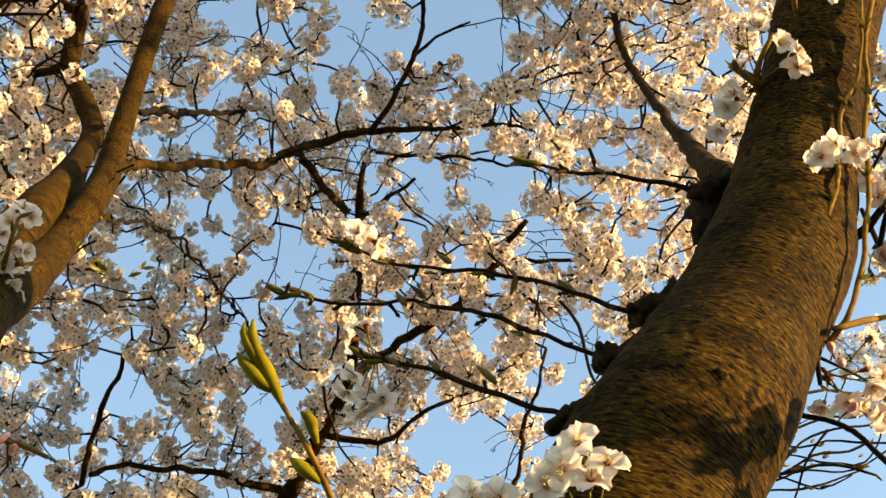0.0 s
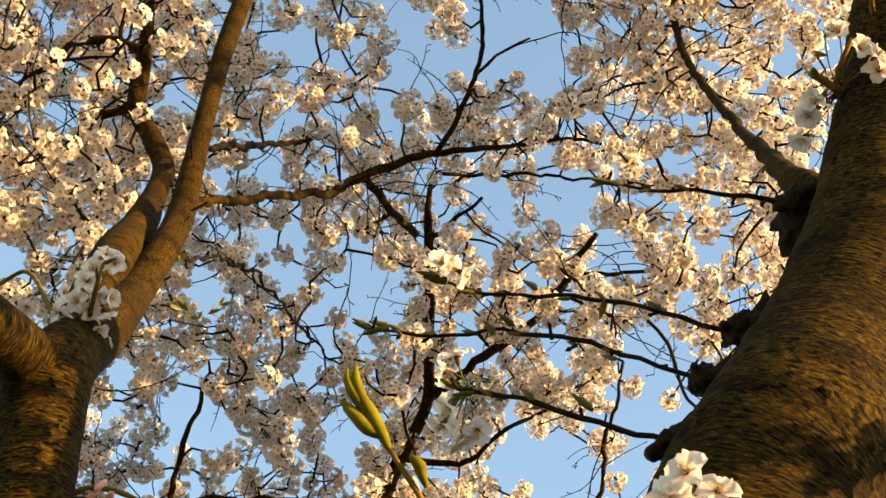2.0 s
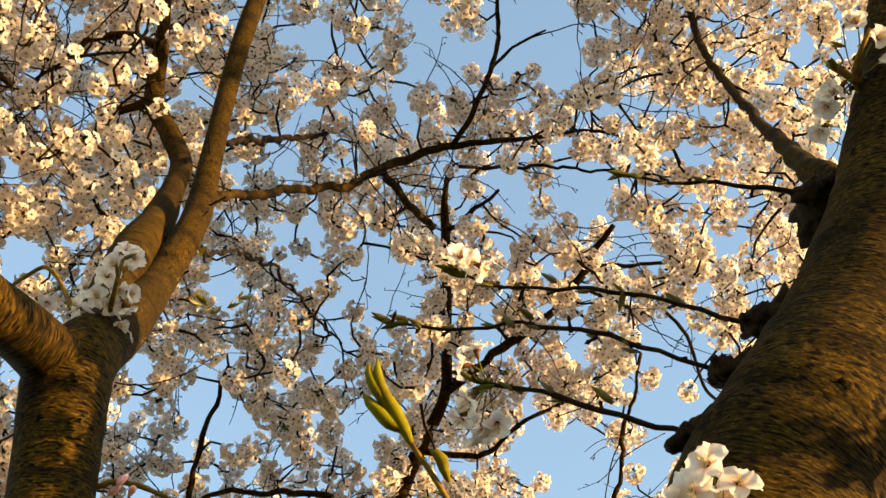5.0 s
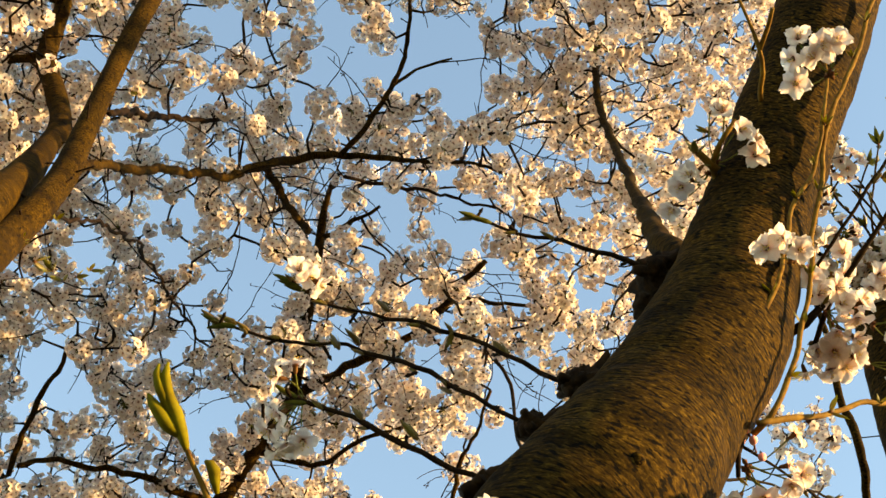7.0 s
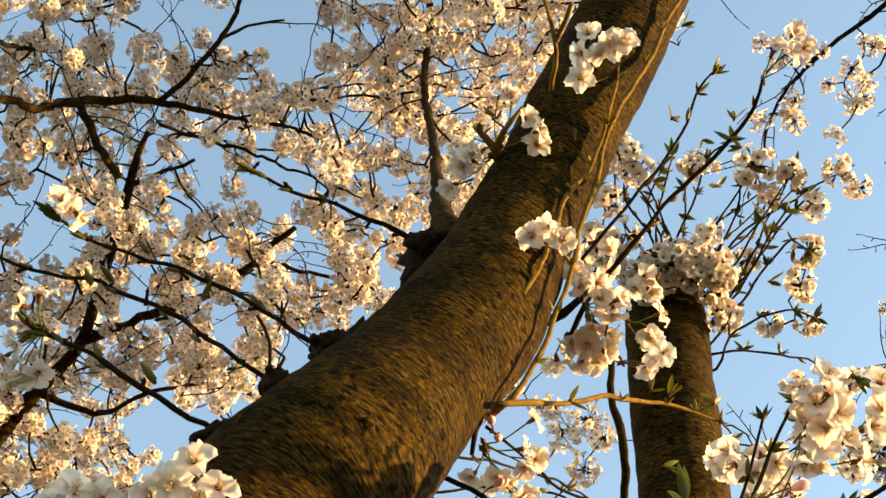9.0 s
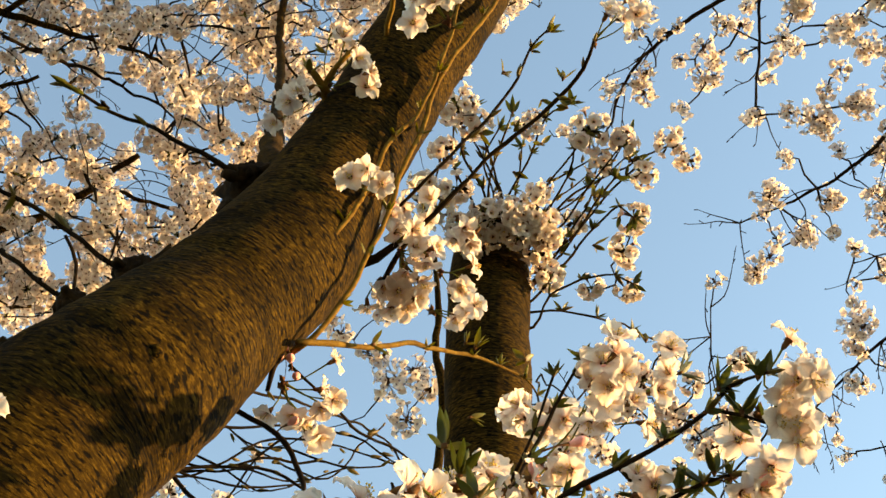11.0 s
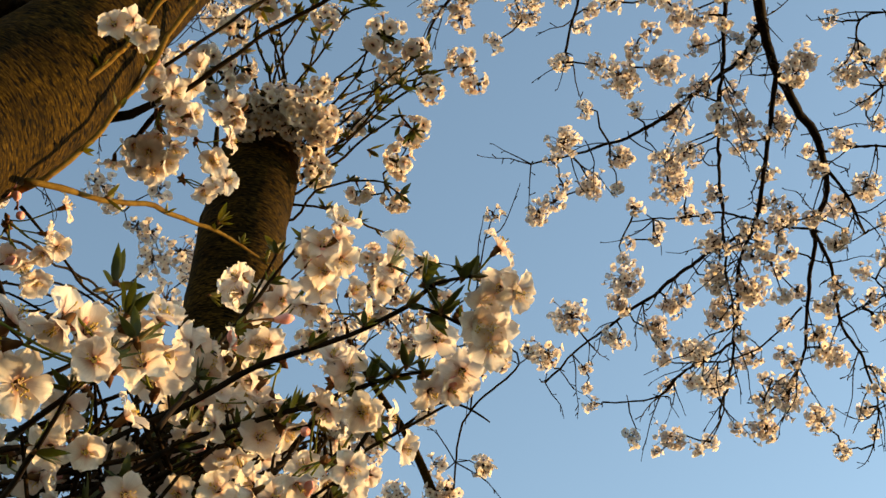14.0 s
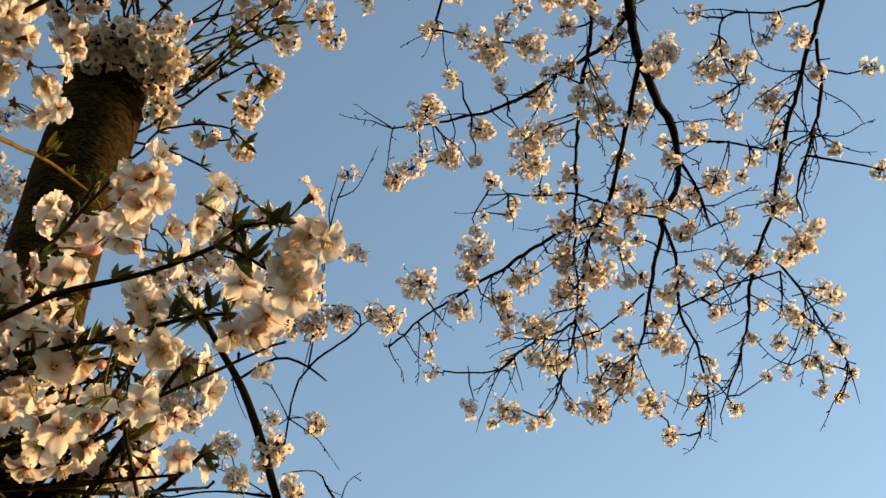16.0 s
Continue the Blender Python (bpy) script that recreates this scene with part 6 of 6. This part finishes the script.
FC = [(1.74, 1.75, 3.97, 0.024), (1.84, 1.84, 3.84, 0.032), (1.97, 1.87, 3.73, 0.046), (1.84, 1.99, 3.72, 0.047), (1.87, 1.94, 3.73, 0.032), (1.8, 2.03, 3.71, 0.027), (1.93, 1.89, 3.74, 0.027), (1.85, 2.16, 3.54, 0.03), (1.79, 2.25, 3.49, 0.035), (1.7, 2.25, 3.56, 0.046), (1.66, 2.29, 3.53, 0.046), (1.71, 2.21, 3.59, 0.046), (1.65, 2.22, 3.62, 0.046), (1.63, 2.26, 3.58, 0.038), (1.87, 2.2, 3.49, 0.038), (1.9, 2.18, 3.48, 0.03), (1.84, 2.27, 3.43, 0.032), (1.94, 2.1, 3.53, 0.027), (1.96, 2.2, 3.41, 0.032), (1.57, 2.45, 3.4, 0.046)]
FC += [(1.64, 2.36, 3.46, 0.046), (1.6, 2.41, 3.43, 0.035), (1.72, 2.34, 3.44, 0.016), (1.57, 2.11, 3.77, 0.048)]
FC += [(1.32, 1.7, 3.27, 0.032), (1.35, 1.62, 3.32, 0.03), (1.41, 1.61, 3.29, 0.036)]
FC += [(1.62, 2.21, 3.64, 0.04), (1.67, 2.22, 3.61, 0.043), (1.71, 2.21, 3.59, 0.038), (1.67, 2.27, 3.55, 0.043), (1.62, 2.29, 3.56, 0.038), (1.7, 2.27, 3.53, 0.04), (1.63, 2.36, 3.47, 0.04), (1.62, 2.39, 3.45, 0.038), (1.58, 2.43, 3.42, 0.04), (1.77, 2.09, 3.68, 0.032), (1.79, 2.02, 3.72, 0.035), (1.84, 2.0, 3.71, 0.035), (1.88, 1.94, 3.73, 0.038), (1.79, 2.25, 3.49, 0.035), (1.88, 2.18, 3.5, 0.032), (1.84, 2.27, 3.43, 0.038), (1.95, 2.2, 3.42, 0.035), (1.88, 2.22, 3.46, 0.035), (1.79, 2.12, 3.63, 0.03), (1.94, 2.1, 3.54, 0.027)]
FC += [(1.67, 2.38, 3.42, 0.032), (1.62, 2.43, 3.4, 0.035), (1.67, 2.19, 3.64, 0.035), (1.62, 2.25, 3.6, 0.038)]
CB = [(1.13, 2.13, 3.82, 0.052), (1.08, 2.17, 3.80, 0.044), (1.14, 2.21, 3.74, 0.047), (1.17, 2.15, 3.79, 0.039), (1.05, 2.14, 3.85, 0.036), (0.91, 2.12, 3.91, 0.044), (0.95, 2.13, 3.88, 0.036), (1.02, 2.14, 3.85, 0.026), (0.79, 2.45, 3.59, 0.031), (0.94, 2.30, 3.72, 0.026), (1.03, 2.07, 3.91, 0.031), (0.67, 2.40, 3.68, 0.026), (0.74, 2.32, 3.75, 0.029), (0.67, 2.47, 3.60, 0.039), (0.84, 2.37, 3.68, 0.023), (0.76, 2.50, 3.54, 0.044), (0.69, 2.52, 3.53, 0.039)]
scatter(far_tree, FC + CB, rnd, ragged=True)
join_twigs(far_tree, FC + CB, f_nodes, rnd)
wisps(far_tree, f_nodes, 24, rnd, (-0.1, -0.1, 0.3), 1.0, 0.24, 0.0014, 0.3)

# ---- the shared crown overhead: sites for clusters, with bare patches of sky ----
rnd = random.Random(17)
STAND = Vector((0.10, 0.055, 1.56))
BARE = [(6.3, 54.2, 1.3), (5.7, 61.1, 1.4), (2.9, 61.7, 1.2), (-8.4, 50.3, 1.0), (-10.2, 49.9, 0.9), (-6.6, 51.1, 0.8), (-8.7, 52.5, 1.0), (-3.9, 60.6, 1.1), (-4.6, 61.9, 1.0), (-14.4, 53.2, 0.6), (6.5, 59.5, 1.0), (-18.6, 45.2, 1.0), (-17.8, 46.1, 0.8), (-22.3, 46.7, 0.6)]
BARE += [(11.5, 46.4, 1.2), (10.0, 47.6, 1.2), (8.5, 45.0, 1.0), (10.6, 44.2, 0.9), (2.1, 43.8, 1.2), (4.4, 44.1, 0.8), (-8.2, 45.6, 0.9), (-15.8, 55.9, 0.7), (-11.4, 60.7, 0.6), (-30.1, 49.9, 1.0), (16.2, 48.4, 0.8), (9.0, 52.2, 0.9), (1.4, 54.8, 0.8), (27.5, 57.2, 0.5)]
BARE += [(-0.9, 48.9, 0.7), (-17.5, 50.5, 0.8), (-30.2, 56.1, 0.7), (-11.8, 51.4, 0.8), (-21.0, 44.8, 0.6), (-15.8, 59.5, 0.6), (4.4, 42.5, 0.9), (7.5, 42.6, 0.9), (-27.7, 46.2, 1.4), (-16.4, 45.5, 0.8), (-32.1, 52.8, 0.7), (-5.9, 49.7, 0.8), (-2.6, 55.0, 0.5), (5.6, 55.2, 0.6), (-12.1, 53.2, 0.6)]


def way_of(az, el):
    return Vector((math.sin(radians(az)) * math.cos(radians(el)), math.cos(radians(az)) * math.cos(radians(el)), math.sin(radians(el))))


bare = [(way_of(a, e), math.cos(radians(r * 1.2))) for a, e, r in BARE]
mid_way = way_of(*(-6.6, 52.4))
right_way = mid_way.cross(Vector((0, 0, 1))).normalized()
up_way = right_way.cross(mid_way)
B_WAYS = smooth_line(B0, 0.03)[:, :3] - np.array(STAND)
B_WAYS /= np.linalg.norm(B_WAYS, axis=1)[:, None]
wood = np.vstack([q[:, :3] for t in (fork_tree, back_tree) for q in NODES[t]]) - np.array(STAND)
wood_far = np.linalg.norm(wood, axis=1)
wood_way = (wood / wood_far[:, None])[wood_far > 3.0]
wood_far = wood_far[wood_far > 3.0]
sites = []
taken = {}
tries = 0
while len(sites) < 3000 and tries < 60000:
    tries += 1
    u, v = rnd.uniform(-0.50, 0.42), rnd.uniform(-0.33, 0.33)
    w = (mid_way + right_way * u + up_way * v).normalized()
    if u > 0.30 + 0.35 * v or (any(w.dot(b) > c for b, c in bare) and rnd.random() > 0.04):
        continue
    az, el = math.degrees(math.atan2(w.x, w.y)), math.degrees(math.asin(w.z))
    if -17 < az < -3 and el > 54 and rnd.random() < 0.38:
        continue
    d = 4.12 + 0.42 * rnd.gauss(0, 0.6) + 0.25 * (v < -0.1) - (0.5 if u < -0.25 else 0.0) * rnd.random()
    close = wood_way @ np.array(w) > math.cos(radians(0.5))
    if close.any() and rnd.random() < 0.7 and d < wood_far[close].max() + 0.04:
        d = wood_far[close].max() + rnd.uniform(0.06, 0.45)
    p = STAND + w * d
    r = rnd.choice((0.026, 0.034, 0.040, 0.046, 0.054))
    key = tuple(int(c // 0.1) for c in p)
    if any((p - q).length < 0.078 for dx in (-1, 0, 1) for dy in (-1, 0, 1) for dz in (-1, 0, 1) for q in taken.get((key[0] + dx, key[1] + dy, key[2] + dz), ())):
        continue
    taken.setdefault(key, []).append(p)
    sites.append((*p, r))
# blossom that hangs in front of the forked tree's inner limb
hung = []
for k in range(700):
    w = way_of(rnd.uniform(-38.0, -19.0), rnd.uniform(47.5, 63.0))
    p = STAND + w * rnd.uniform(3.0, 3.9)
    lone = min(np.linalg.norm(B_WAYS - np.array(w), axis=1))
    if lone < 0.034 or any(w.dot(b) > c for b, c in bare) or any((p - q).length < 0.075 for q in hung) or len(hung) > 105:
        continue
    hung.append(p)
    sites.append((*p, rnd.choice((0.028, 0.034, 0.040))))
owners = [near_tree, fork_tree, back_tree]
starts = {t: np.vstack(NODES[t])[:, :3] for t in owners}
shares = {t: [] for t in owners}
for site in sites:
    q = np.array(site[:3])
    shares[min(owners, key=lambda t: np.linalg.norm(starts[t] - q, axis=1).min())].append(site)


def joined_clusters(parent, rows, rnd, kinds=CLUSTERS):
    """The rest of a crown's clusters, or the added unseen crown, in one mesh."""
    vs, fs, ms, us, k = [], [], [], [], 0
    cache = {}
    for x, y, z, r in rows:
        i = min(range(len(SIZES)), key=lambda q: abs(SIZES[q][1] + 0.006 - r))
        me = rnd.choice(kinds[i])
        if me.name not in cache:
            co = np.empty(len(me.vertices) * 3, dtype=np.float32)
            me.vertices.foreach_get("co", co)
            mi = np.empty(len(me.polygons), dtype=np.int32)
            me.polygons.foreach_get("material_index", mi)
            lt = np.empty(len(me.polygons), dtype=np.int32)
            me.polygons.foreach_get("loop_total", lt)
            lv = np.empty(len(me.loops), dtype=np.int32)
            me.loops.foreach_get("vertex_index", lv)
            uv = np.empty(len(me.loops) * 2, dtype=np.float32)
            me.uv_layers[0].data.foreach_get("uv", uv)
            cache[me.name] = (co.reshape(-1, 3), mi, lt, lv, uv)
        co, mi, lt, lv, uv = cache[me.name]
        m = np.array(pose(0, 0, 0, rnd.uniform(-35, 35), rnd.uniform(-35, 35), rnd.uniform(0, 360)).to_3x3())
        vs.append(co @ m.T + np.array((x, y, z), dtype=np.float32))
        fs.append((lt, lv + k))
        ms.append(mi)
        us.append(uv)
        k += len(co)
    me = bpy.data.meshes.new("blossom_mass")
    v, lv, lt = np.vstack(vs), np.concatenate([f[1] for f in fs]), np.concatenate([f[0] for f in fs])
    me.vertices.add(len(v))
    me.vertices.foreach_set("co", v.astype(np.float32).ravel())
    me.loops.add(len(lv))
    me.loops.foreach_set("vertex_index", lv)
    me.polygons.add(len(lt))
    me.polygons.foreach_set("loop_start", np.concatenate([[0], np.cumsum(lt)[:-1]]).astype(np.int32))
    for mat in (PETAL, CALYX, ANTHER, GREEN, TWIG):
        me.materials.append(mat)
    me.polygons.foreach_set("material_index", np.concatenate(ms))
    me.uv_layers.new(name="UVMap").data.foreach_set("uv", np.concatenate(us))
    me.update(calc_edges=True)
    me.polygons.foreach_set("use_smooth", np.ones(len(lt), dtype=bool))
    tagged(part("blossom_mass", me, parent, "dense white blossom of the crown, seen and added"), kind="stuff")


for t in owners:
    rows = sorted(shares[t], key=lambda s: (Vector(s[:3]) - STAND).length)
    if not rows:
        continue
    single = 130 if t == near_tree else 290
    scatter(t, rows[:single], rnd)
    if rows[single:]:
        joined_clusters(t, rows[single:], rnd)
    join_twigs(t, rows, starts[t], rnd, thick=0.0023)
    wisps(t, rows + [q for q in starts[t] if (Vector(q) - STAND).length > 3.4], int(len(rows) / 3.2), rnd, (0.0, -0.30, -0.38), 0.75, 0.46, 0.0017, 0.35)

# unseen crown added left of and behind the view, to block sky light
unseen_crown = []
for k in range(620):
    w = way_of(rnd.uniform(-165, -44), rnd.uniform(30, 84))
    unseen_crown.append((*(STAND + w * rnd.uniform(2.9, 4.2)), 0.05))
joined_clusters(fork_tree, unseen_crown, rnd, [[loose_cluster(k) for k in range(3)]] * len(SIZES))
